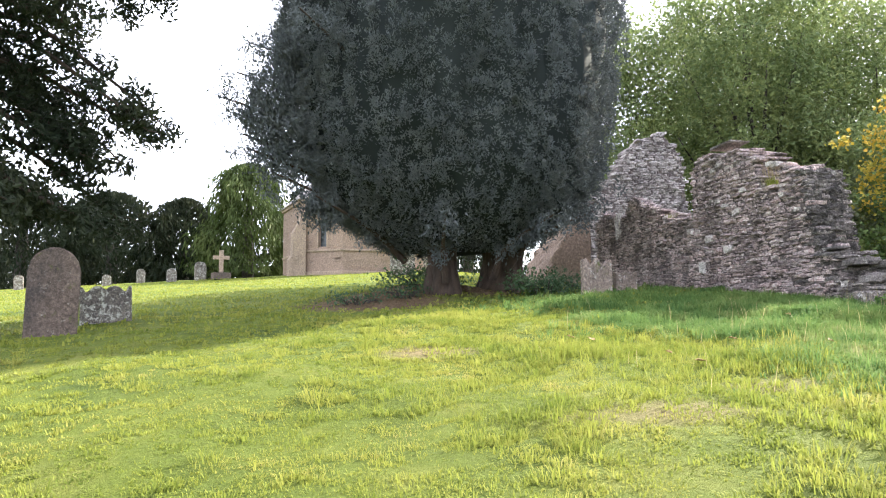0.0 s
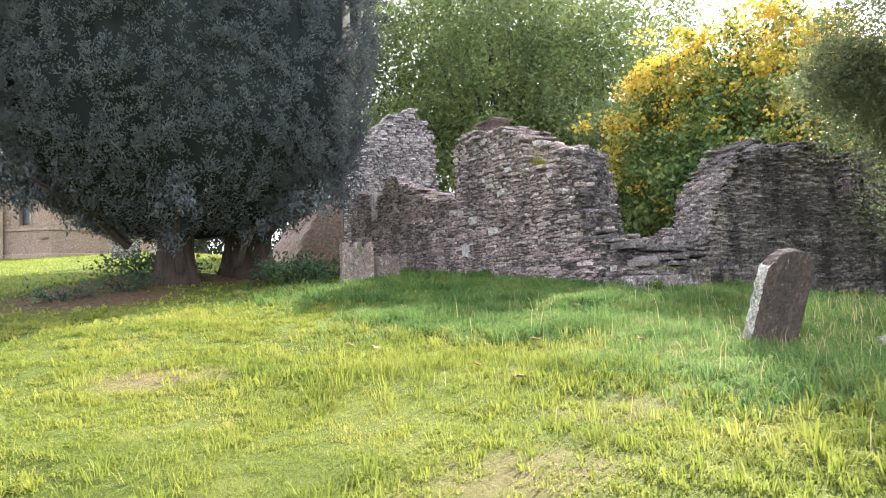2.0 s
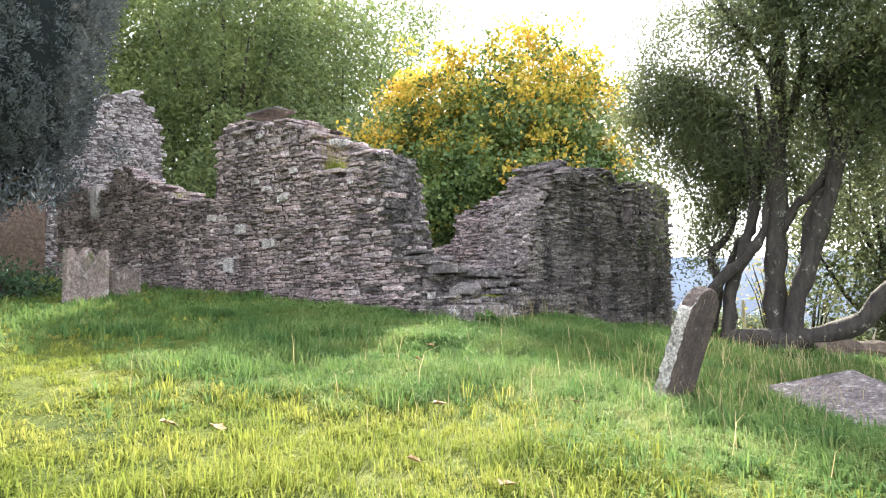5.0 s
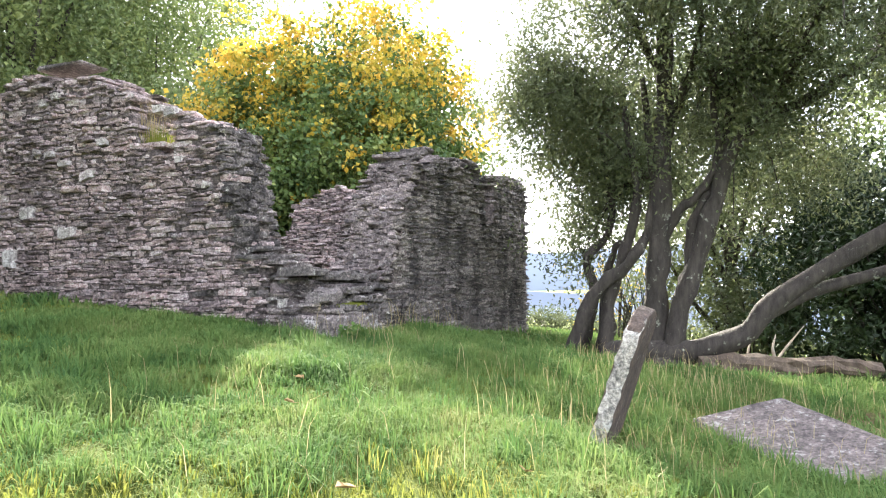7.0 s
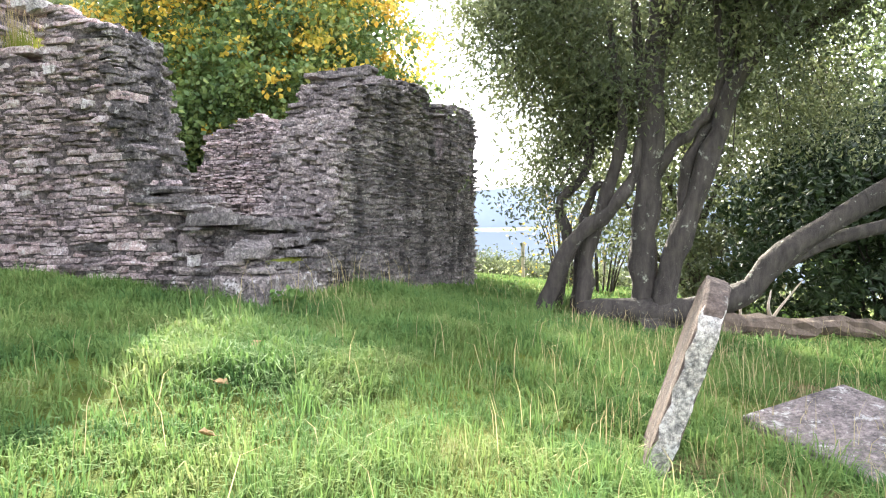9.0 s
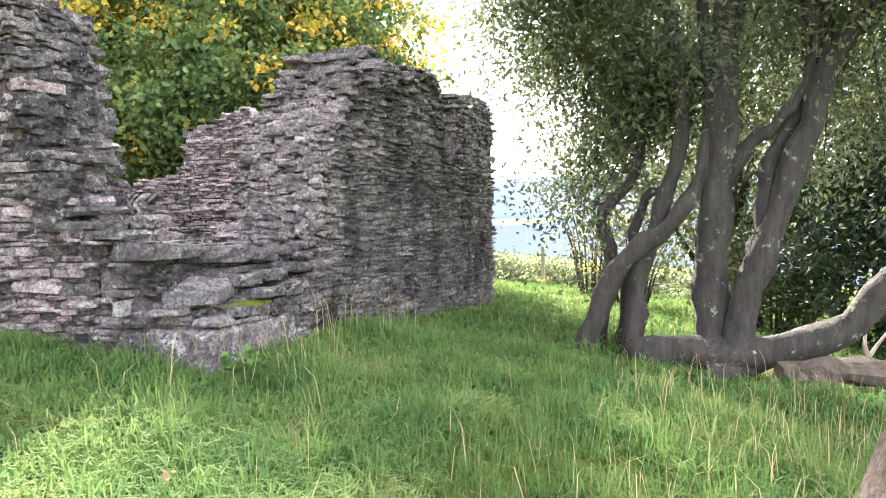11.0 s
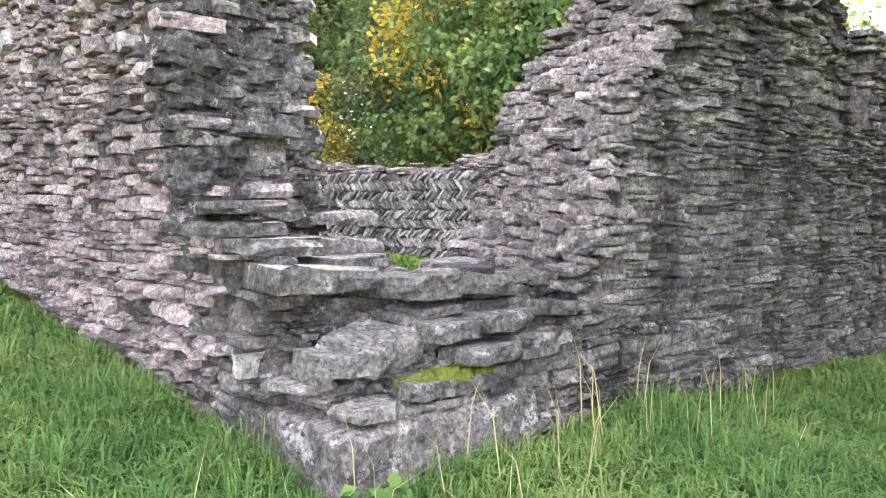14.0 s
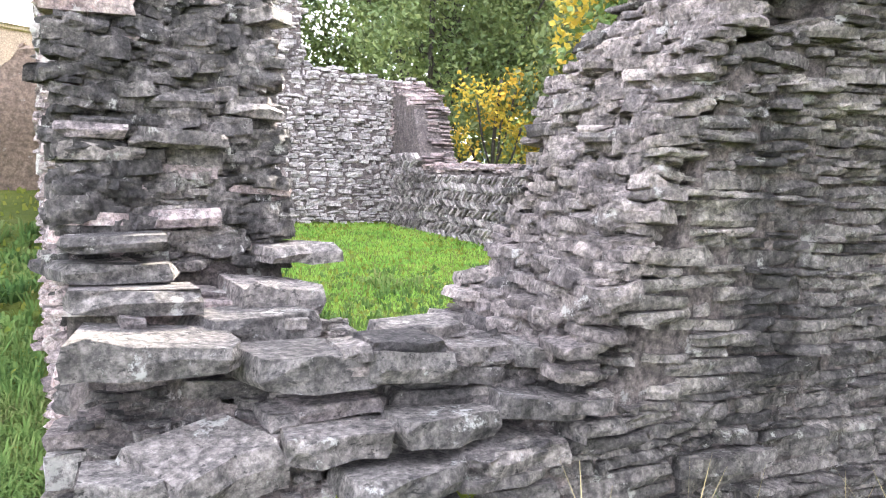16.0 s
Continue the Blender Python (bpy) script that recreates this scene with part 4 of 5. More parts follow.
def fallen_masonry():
    """A sloping stub of wall with a lit jamb beyond the west wall."""
    t = thing("wall_stub", 9.2, 25.4, float(gz(9.2, 25.4)), "sloping broken stub of orange-brown masonry beyond the ruin", "ruined wall", rz=0)
    bm = bmesh.new()
    prof = [(-1.5, -0.5), (1.4, -0.5), (1.4, 2.3), (0.7, 2.35), (0.1, 1.7), (-0.8, 0.6)]
    r = random.Random(8)
    sides = [[bm.verts.new((x * 0.62 + r.gauss(0, 0.04), y, z + r.gauss(0, 0.04))) for x, z in prof] for y in (-1.0, 1.6)]
    for i in range(6):
        bm.faces.new((sides[0][i], sides[0][(i + 1) % 6], sides[1][(i + 1) % 6], sides[1][i]))
    bm.faces.new(sides[0][::-1]), bm.faces.new(sides[1])
    bmesh.ops.recalc_face_normals(bm, faces=bm.faces)
    bmesh.ops.subdivide_edges(bm, edges=bm.edges[:], cuts=5, use_grid_fill=True)
    for v in bm.verts:
        v.co += Vector((r.gauss(0, 0.03), r.gauss(0, 0.03), r.gauss(0, 0.03)))
    part("masonry", bm, M_CHURCH, t)


fallen_masonry()

# ---- trees ----


def crown_of(centres, count, radius, size, ratio, material, owner, flat=0.8, lift=None, spread=0.35, name="crown"):
    v, f = leaves(clumps(centres, count, radius, flat), size, ratio, lift, spread)
    return tagged(solid(name, v, f, material, owner), kind="stuff")


def yew():
    x0, y0 = 4.5, 20.6
    g = float(gz(x0, y0))
    t = thing("yew_tree", x0, y0, 0, "huge dense dark yew on two furrowed trunks", "tree")
    # height above sea of the model, radius
    zs = [3.6, 4.0, 4.5, 5.2, 6.2, 7.6, 9.2, 11, 13, 15, 16.5]
    rs = [1.4, 2.3, 3.0, 3.6, 4.05, 4.3, 4.4, 4.35, 4.0, 3.0, 1.2]

    def radius(phi, z):
        base = np.interp(z, zs, rs)
        lump = 0.05 * np.abs(np.sin(phi * 11 + 1.1 * np.sin(z * 0.5))) + 0.085 * np.abs(np.sin(phi * 24 + 0.25 * np.sin(z))) + 0.03 * np.abs(np.sin(z * 1.7 + phi * 6)) + 0.04 * np.sin(phi * 5 - z * 0.8) - 0.06
        return base * (1 + lump)

    # Added closed shell whose dark colour stands for the shade between the sprays
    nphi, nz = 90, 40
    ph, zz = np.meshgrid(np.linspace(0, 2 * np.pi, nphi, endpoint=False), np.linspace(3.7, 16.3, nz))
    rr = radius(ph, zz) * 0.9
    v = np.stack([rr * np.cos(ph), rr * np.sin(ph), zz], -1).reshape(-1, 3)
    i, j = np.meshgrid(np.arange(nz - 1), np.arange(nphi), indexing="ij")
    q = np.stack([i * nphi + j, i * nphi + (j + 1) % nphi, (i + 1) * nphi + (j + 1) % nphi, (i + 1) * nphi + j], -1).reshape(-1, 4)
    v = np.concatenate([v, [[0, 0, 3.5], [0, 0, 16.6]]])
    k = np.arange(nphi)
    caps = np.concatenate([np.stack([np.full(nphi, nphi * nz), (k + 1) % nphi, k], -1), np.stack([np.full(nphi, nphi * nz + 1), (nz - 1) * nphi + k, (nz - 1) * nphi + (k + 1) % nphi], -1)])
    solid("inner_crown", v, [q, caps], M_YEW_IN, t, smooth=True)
    n, each = 6800, 52
    ph = rng.uniform(0, 2 * np.pi, n)
    z = 3.6 + 12.6 * rng.uniform(0, 1, n) ** 1.15
    rad = radius(ph, z) * (0.965 + rng.normal(size=n) * 0.012)
    c = np.stack([rad * np.cos(ph), rad * np.sin(ph), z], -1)
    out = np.stack([np.cos(ph) * 0.75, np.sin(ph) * 0.75, np.full(n, 0.45)], -1)
    d = rng.normal(size=(n, each, 3)) * 0.75 + out[:, None]
    d /= np.linalg.norm(d, axis=2)[..., None]
    size = rng.uniform(0.13, 0.28, n)[:, None, None]
    pts = c[:, None] + d * size * rng.uniform(0.45, 1.0, (n, each, 1)) * np.array([1, 1, 1.25])
    v, f = leaves(pts.reshape(-1, 3), 0.078, 0.36, d.reshape(-1, 3) + np.array([0, 0, 0.3]), 0.45)
    tagged(solid("crown", v, f, M_YEW, t), kind="stuff")
    plumes = in_lobes([(-4.7, -0.6, 7.7, 0.9, 0.8, 1.3), (-5.3, -0.7, 7.0, 0.6, 0.5, 0.6), (-4.4, -0.6, 5.9, 1.0, 0.7, 0.55), (-4.2, -0.3, 9.4, 0.8, 0.8, 1.2), (-3.4, -0.6, 4.7, 0.9, 0.7, 0.5), (-4.5, -0.6, 6.7, 0.9, 0.7, 0.9), (-4.3, -0.5, 8.7, 0.8, 0.7, 1.0)], 11.0, 0.1)
    crown_of(plumes, 34, 0.2, 0.11, 0.45, M_YEW, t, 1.2, (-0.3, 0, 0.8), 0.5, "plume")
    # ragged side branches
    cs = []
    for k, (az, z, reach) in enumerate([(178, 7.4, 6.2), (172, 8.3, 5.9), (186, 5.9, 5.6), (180, 6.4, 5.7), (200, 4.6, 4.2), (165, 9.4, 5.7), (190, 5.2, 4.9), (-60, 4.1, 3.4), (-110, 4.0, 3.2), (215, 8.6, 5.6), (0, 5.0, 4.4), (-30, 4.4, 3.8), (184, 10.6, 5.6)]):
        a = radians(az)
        p = bend([(1.5 * math.cos(a), 1.5 * math.sin(a), z - 1.3), (reach * 0.6 * math.cos(a), reach * 0.6 * math.sin(a), z - 0.5), (reach * math.cos(a + 0.08), reach * math.sin(a + 0.08), z + 0.2)], 12)
        vv, ff = tube(p, np.linspace(0.1, 0.02, 12), 6)
        solid("branch", vv, ff, M_YEWBARK, t)
        cs.append(p[5:] + rng.normal(size=(7, 3)) * 0.18)
        cs.append(p[6:] + rng.normal(size=(6, 3)) * 0.34)
    crown_of(np.concatenate(cs), 70, 0.24, 0.11, 0.36, M_YEW, t, 1.0, (0, 0, 0.7), 0.6, "side_spray")
    for bx, by, r, lean in ((-0.5, -0.9, 0.42, 0.25), (1.4, 0.0, 0.62, 0.1)):
        gb = float(gz(x0 + bx, y0 + by))
        strands = []
        for k in range(9):
            a = k / 9 * 2 * math.pi
            ox, oy = math.cos(a) * r * 0.55, math.sin(a) * r * 0.55
            p = bend([(bx + ox * 1.7, by + oy * 1.7, gb - 0.25), (bx + ox * 1.05, by + oy * 1.05, gb + 0.45), (bx + ox, by + oy, gb + 1.1), (bx + ox * 1.6 + lean * 0.2, by + oy * 1.6, gb + 2.6), (bx + ox * 3.0, by + oy * 3.0, gb + 4.0)], 14)
            strands.append(tube(p, np.linspace(r * 0.5, r * 0.3, 14), 8, 0.14))
        vv, ff = joined(strands)
        solid("trunk", vv, ff, M_YEWBARK, t, "deeply furrowed red-brown trunk", True)


yew()


def broadleaf(name, x, y, height, spread, label, material, seed, lobes=9, low=0.3, leaf=0.2, count=34, trunk=0.3, ratio=0.6, per=1.6, clump=0.75, bark=None, turning=None):
    """A trunk, limbs that fork to each lobe of the crown, and leaves in clumps."""
    r = random.Random(seed)
    g = float(gz(x, y))
    t = thing(name, x, y, g, label, "tree")
    ls = []
    for k in range(lobes):
        a = k * 2.4 + r.uniform(-0.4, 0.4)
        f = (k + 0.5) / lobes
        z = height * (low + (0.86 - low) * f)
        d = spread * 0.62 * math.sqrt(max(0.05, 1 - ((f - 0.35) / 0.75) ** 2))
        s = spread * r.uniform(0.42, 0.6)
        ls.append((d * math.cos(a), d * math.sin(a), z, s, s, s * r.uniform(0.7, 0.95)))
    top = bend([(0, 0, -0.3), (r.uniform(-0.2, 0.2), r.uniform(-0.2, 0.2), height * 0.35), (r.uniform(-0.4, 0.4), r.uniform(-0.4, 0.4), height * 0.86)], 12)
    v, f = tube(top, np.linspace(trunk, 0.04, 12), 9, 0.06)
    solid("trunk", v, f, bark or M_BARK, t, smooth=True)
    for cx, cy, cz, *_ in ls:
        j = min(int(3 + 6 * (cz / height)), 9)
        p = bend([top[max(j - 3, 1)], top[max(j - 3, 1)] * 0.4 + np.array([cx, cy, cz]) * 0.6 + np.array([0, 0, -0.3]), (cx, cy, cz)], 8)
        v, f = tube(p, np.linspace(trunk * 0.42, 0.03, 8), 6)
        solid("limb", v, f, bark or M_BARK, t, smooth=True)
    cs = in_lobes(ls, per, 0.35)
    if turning:
        gold = (cs[:, 2] / height + 0.35 * np.hypot(cs[:, 0], cs[:, 1]) / spread + rng.normal(size=len(cs)) * 0.2) > 1.0
        crown_of(cs[gold], count, clump, leaf, ratio, turning, t, name="turned_leaves")
        cs = cs[~gold]
    crown_of(cs, count, clump, leaf, ratio, material, t)
    return t


broadleaf("maple_tree", 23.3, 19.5, 9.0, 4.8, "maple turning yellow and orange behind the ruin", M_MAPLE, 3, 16, 0.16, 0.15, 44, 0.3, 0.8, 2.6, 0.42, turning=M_YELLOW)
broadleaf("ash_tree", 22.5, 33.5, 17.5, 6.2, "tall green ash behind the ruin", M_GREEN, 4, 13, 0.22, 0.22, 30, 0.4, 0.5, 1.5, 0.95)
broadleaf("ash_tree", 30, 33.5, 18.5, 6.5, "tall green tree behind the maple", M_GREEN, 5, 12, 0.2, 0.24, 24, 0.4, 0.5, 1.3, 1.0)
broadleaf("ash_tree", 15.5, 37.5, 14.5, 4.6, "green tree half hidden by the yew", M_GREEN, 6, 9, 0.2, 0.26, 26, 0.35, 0.5, 1.4, 0.9)
broadleaf("ash_tree", 27, 42, 17, 6.2, "green tree in the wood behind the ruin", M_GREEN, 16, 10, 0.12, 0.3, 26, 0.4, 0.5, 1.2, 1.0)
broadleaf("hazel_shrub", 23.0, 24.6, 6.0, 2.4, "yellow-green hazel bush behind the low wall", M_WILLOW, 7, 8, 0.15, 0.18, 26, 0.12, 0.6, 2.0, 0.55)
broadleaf("yellow_shrub", 20.9, 27.6, 3.9, 1.2, "small shrub with yellow leaves behind the low wall", M_YELLOW, 8, 6, 0.3, 0.15, 22, 0.07, 0.6, 2.6, 0.4)
broadleaf("hazel_shrub", 20.6, 18.6, 4.9, 1.6, "green and yellow shrub behind the low wall", M_MAPLE, 9, 7, 0.2, 0.17, 24, 0.1, 0.6, 2.4, 0.5)
broadleaf("hazel_shrub", 20.4, 31.0, 7.5, 2.8, "dense green bush beside the gable", M_GREEN, 10, 8, 0.12, 0.2, 26, 0.15, 0.6, 1.9, 0.6)
broadleaf("hazel_shrub", 24.0, 26.5, 8.0, 3.0, "bushy green tree in the wood", M_GREEN, 12, 9, 0.1, 0.22, 26, 0.15, 0.6, 1.7, 0.7)


def spire(name, x, y, height, width, label, material, seed, weep=True, count=9000, size=0.4, power=0.7):
    """A far conifer: a trunk and hanging or rising sprays on a lumpy cone."""
    r = np.random.default_rng(seed)
    g = float(gz(x, y))
    t = thing(name, x, y, g, label, "tree")
    v, f = tube([(0, 0, -0.3), (0, 0, height * 0.5), (0.1, 0, height * 0.95)], [width * 0.07, width * 0.05, 0.03], 8)
    solid("trunk", v, f, M_BARK, t)
    h = r.uniform(0.03, 1, count)
    ph = r.uniform(0, 2 * np.pi, count)
    R = width / 2 * (1 - h ** 2) ** power * (1 + 0.2 * np.sin(ph * 9 + seed) + 0.16 * np.sin(h * 21 + ph * 4) + 0.2 * np.sin(h * 8 + ph * 2 + seed) + 0.15 * r.normal(size=count)) * (1 - r.exponential(0.12, count).clip(0, 0.7))
    c = np.stack([R * np.cos(ph), R * np.sin(ph), h * height], -1)
    d = np.stack([np.cos(ph) * 0.4, np.sin(ph) * 0.4, np.full(count, -1.0 if weep else 0.6)], -1)
    v, f = leaves(c, size, 0.3, d, 0.3)
    tagged(solid("crown", v, f, material, t), kind="stuff")


spire("weeping_cypress", -3.4, 72, 10.6, 8.2, "weeping green cypress at the churchyard edge", M_CYPRESS, 31, True, 12000, 0.55, 0.5)
spire("dark_conifer", -9.5, 76, 8.2, 7.0, "dark conifer at the churchyard edge", M_CEDAR, 32, False, 7000, 0.6, 0.5)
spire("dark_conifer", -15.5, 74, 8.6, 9.0, "broad dark conifer at the churchyard edge", M_CEDAR, 33, False, 8000, 0.6, 0.45)
spire("dark_conifer", -23, 74, 9.0, 10.0, "broad dark conifer at the churchyard edge", M_CEDAR, 34, False, 8000, 0.6, 0.45)
spire("dark_conifer", -31, 73, 10, 11.0, "broad dark conifer at the churchyard edge", M_CEDAR, 35, False, 8000, 0.6, 0.45)
spire("dark_conifer", 2.2, 79, 9.6, 6.4, "dark evergreen beside the church", M_CEDAR, 36, False, 7000, 0.6, 0.5)
for i in range(9):
    spire("dark_conifer", -60 + i * 17, 110 + 6 * math.sin(i * 2.1), 9 + 2 * math.sin(i * 1.7), 15, "distant dark tree beyond the churchyard", M_CEDAR, 50 + i, False, 3500, 1.0, 0.4)


def drooping_conifer():
    """A big conifer whose long boughs hang over the graves."""
    x, y = -8.0, 17.0
    g = float(gz(x, y))
    t = thing("cedar_tree", x, y, g, "dark conifer with long drooping boughs over the graves", "tree")
    v, f = tube(bend([(0, 0, -0.4), (0.1, 0, 5), (0, 0.2, 14)], 10), np.linspace(0.55, 0.15, 10), 12, 0.06)
    solid("trunk", v, f, M_YEWBARK, t, smooth=True)
    r = random.Random(12)
    cs = []
    for k in range(52):
        az = radians(r.uniform(-70, 50)) if k < 42 else radians(r.uniform(60, 285))
        z = 2.9 + 9.0 * (k * 0.618 % 1)
        reach = r.uniform(2.6, 5.6)
        ca, sa = math.cos(az), math.sin(az)
        droop = r.uniform(0.3, min(1.7, z - 1.8))
        p = bend([(0, 0, z), (reach * 0.4 * ca, reach * 0.4 * sa, z + 0.5), (reach * 0.75 * ca, reach * 0.75 * sa, z + 0.1 - droop * 0.4), (reach * ca, reach * sa, z - droop)], 16)
        v, f = tube(p, np.linspace(0.1, 0.012, 16), 6)
        bough = solid("bough", v, f, M_YEWBARK, t)
        twigs = []
        for j in range(3, 16):
            for side in (-1, 1):
                if r.random() < 0.75:
                    L = r.uniform(0.5, 1.3) * (1.1 - j / 22)
                    e = p[j] + np.array([-sa * side * L * 0.7 + ca * L * 0.6, ca * side * L * 0.7 + sa * L * 0.6, -L * r.uniform(0.1, 0.6)])
                    q = bend([p[j], (p[j] + e) / 2 + np.array([0, 0, 0.08]), e], 5)
                    twigs.append(tube(q, np.linspace(0.018, 0.005, 5), 4))
                    cs.append(q[1:])
                    cs.append(q[2:] + rng.normal(size=(3, 3)) * 0.12)
        v, f = joined(twigs)
        tagged(solid("twig", v, f, M_YEWBARK, bough), kind="stuff")
    cs = np.concatenate(cs)
    cs = cs[cs[:, 2] + g > 3.3]
    crown_of(cs, 9, 0.24, 0.17, 0.4, M_CEDAR, t, 0.9, (0, 0, -0.4), 0.8)


drooping_conifer()


def stem_tree():
    """The many-stemmed tree beside the ruin, with the bough that lies along the ground."""
    t = thing("willow_tree", 13.9, 8.4, 0, "many-stemmed grey-barked tree with a bough along the ground", "tree")
    X, Y = 13.9, 8.4
    g = float(gz(13.9, 8.4))
    stems = [
        ([(13.6, 9.5, 1.3), (13.6, 9.4, 1.75), (13.6, 9.1, 2.35), (13.6, 8.7, 2.69), (13.6, 8.43, 2.97), (13.65, 8.28, 3.35), (13.72, 8.22, 4.2), (13.7, 8.35, 5.6)], 0.125, 0.05),
        ([(14.2, 9.45, 1.3), (14.2, 9.35, 1.9), (14.2, 9.25, 2.4), (14.2, 9.36, 2.85), (14.2, 9.02, 3.25), (14.2, 8.95, 3.9), (14.2, 9.15, 5.2)], 0.095, 0.04),
        ([(13.8, 9.0, 1.3), (13.8, 8.98, 1.8), (13.8, 8.9, 2.3), (13.8, 8.65, 3.05), (13.8, 8.5, 3.9), (13.8, 8.65, 5.2)], 0.13, 0.05),
        ([(14.0, 9.15, 1.3), (14.05, 9.05, 2.3), (14.05, 8.9, 3.0), (14.05, 8.6, 3.25), (14.1, 8.45, 4.1)], 0.07, 0.03),
        ([(13.75, 8.28, 1.2), (13.75, 8.22, 2.2), (13.7, 8.14, 3.3), (13.75, 8.05, 4.95), (13.8, 8.0, 6.5)], 0.19, 0.12),
        ([(13.65, 8.05, 1.2), (13.62, 7.9, 2.0), (13.6, 7.72, 2.55), (13.6, 7.48, 3.25), (13.6, 7.3, 3.8), (13.55, 7.1, 4.35), (13.5, 6.7, 4.75), (13.4, 6.1, 4.95), (13.3, 5.2, 5.5)], 0.16, 0.06),
        ([(13.6, 7.8, 2.4), (13.72, 7.72, 2.9), (13.72, 7.66, 3.4), (13.72, 7.36, 3.9), (13.72, 7.2, 4.5), (13.8, 7.0, 5.8)], 0.1, 0.05),
        ([(13.75, 8.18, 3.0), (13.68, 7.9, 3.5), (13.64, 7.6, 3.75), (13.6, 7.3, 4.3), (13.6, 7.35, 5.4)], 0.085, 0.04),
        ([(14.0, 7.95, 5.0), (13.4, 7.6, 5.6), (12.4, 7.4, 6.1), (11.2, 7.6, 6.3)], 0.08, 0.02),
        ([(13.5, 6.7, 4.75), (13.0, 6.2, 5.5), (12.0, 5.9, 6.0), (10.8, 5.9, 6.2)], 0.08, 0.02),
        ([(13.8, 8.05, 5.6), (13.6, 8.4, 6.3), (12.8, 8.7, 6.9), (11.9, 8.9, 7.1)], 0.07, 0.02),
    ]
    ends = []
    for pts, r0, r1 in stems:
        p = bend(pts, 20) - np.array([X, Y, 0])
        p[2:-2] += rng.normal(size=(16, 3)) * 0.012
        v, f = tube(p, np.linspace(r0, r1, 20) * (1 + 0.14 * np.sin(np.arange(20) * 1.9)), 10, 0.14)
        solid("stem", v, f, M_BARK, t, "leaning grey stem", True)
        ends.append(p[-1])
    # the low bough, its fork and the broken stub below it
    p = bend([(13.55, 9.0, 1.36), (13.6, 8.6, 1.47), (13.6, 8.0, 1.46), (13.6, 7.5, 1.55), (13.6, 7.0, 1.74), (13.6, 6.66, 2.15), (13.6, 5.88, 2.69), (13.6, 5.14, 3.15), (13.5, 4.0, 3.8)], 26) - np.array([X, Y, 0])
    v, f = tube(p, np.linspace(0.19, 0.11, 26) * (1 + 0.1 * np.sin(np.arange(26) * 1.3)), 12, 0.1)
    solid("low_bough", v, f, M_BARK, t, "thick bough sweeping up from the ground", True)
    p2 = bend([(13.6, 6.85, 1.95), (13.72, 6.2, 2.3), (13.75, 5.4, 2.55), (13.75, 4.2, 2.9)], 14) - np.array([X, Y, 0])
    v, f = tube(p2, np.linspace(0.11, 0.06, 14), 9, 0.1)
    solid("low_bough", v, f, M_BARK, t, smooth=True)
    r = random.Random(5)
    cs, twigs = [], []
    lobes = [(13.9, 8.2, g + 5.3, 1.5, 1.4, 1.1), (12.6, 8.0, g + 5.2, 1.1, 1.0, 0.8), (11.9, 7.0, g + 5.2, 1.4, 1.2, 0.9), (13.2, 6.2, g + 5.0, 1.7, 1.5, 1.2), (11.6, 5.6, g + 5.0, 1.4, 1.4, 1.0),
             (15.8, 8.6, g + 4.2, 1.3, 1.1, 1.6), (15.6, 7.2, g + 5.0, 1.8, 1.6, 1.5), (13.4, 7.4, g + 6.6, 2.4, 2.0, 1.3), (12.0, 4.0, g + 5.4, 1.6, 1.6, 1.2), (14.6, 4.8, g + 4.8, 1.6, 1.6, 1.4),
             (14.3, 9.3, 4.7, 0.8, 0.7, 0.8), (14.6, 9.3, 3.7, 0.6, 0.5, 0.6), (14.7, 8.6, 4.4, 0.9, 0.8, 0.8), (13.9, 9.7, 5.4, 0.8, 0.6, 0.6), (14.4, 7.4, 5.0, 0.9, 0.8, 0.7), (13.4, 6.6, 5.2, 1.0, 1.0, 0.7), (15.2, 6.4, 4.2, 1.0, 0.9, 0.8), (13.2, 9.9, 5.6, 0.6, 0.5, 0.4)]
    for lx, ly, lz, a, b, c in lobes:
        near_end = min(ends, key=lambda e: (e[0] + X - lx) ** 2 + (e[1] + Y - ly) ** 2 + (e[2] - lz) ** 2)
        for _ in range(15):
            d = np.array([r.gauss(0, a * 0.55), r.gauss(0, b * 0.55), r.gauss(0, c * 0.55)])
            e = np.array([lx - X, ly - Y, lz]) + d
            q = bend([near_end, near_end * 0.5 + e * 0.5 + np.array([0, 0, 0.25]), e], 8)
            twigs.append(tube(q, np.linspace(0.03, 0.006, 8), 5))
            cs.append(q[3:])
            for _ in range(5):
                h = e + np.array([r.gauss(0, 0.45), r.gauss(0, 0.45), r.gauss(-0.25, 0.35)])
                cs.append(np.linspace(e, h, 4))
    v, f = joined(twigs)
    tagged(solid("twig_spray", v, f, M_BARK, t), kind="stuff")
    crown_of(np.concatenate(cs), 20, 0.34, 0.078, 0.42, M_WILLOW, t, 1.0, (0, 0, -0.5), 0.9)


stem_tree()


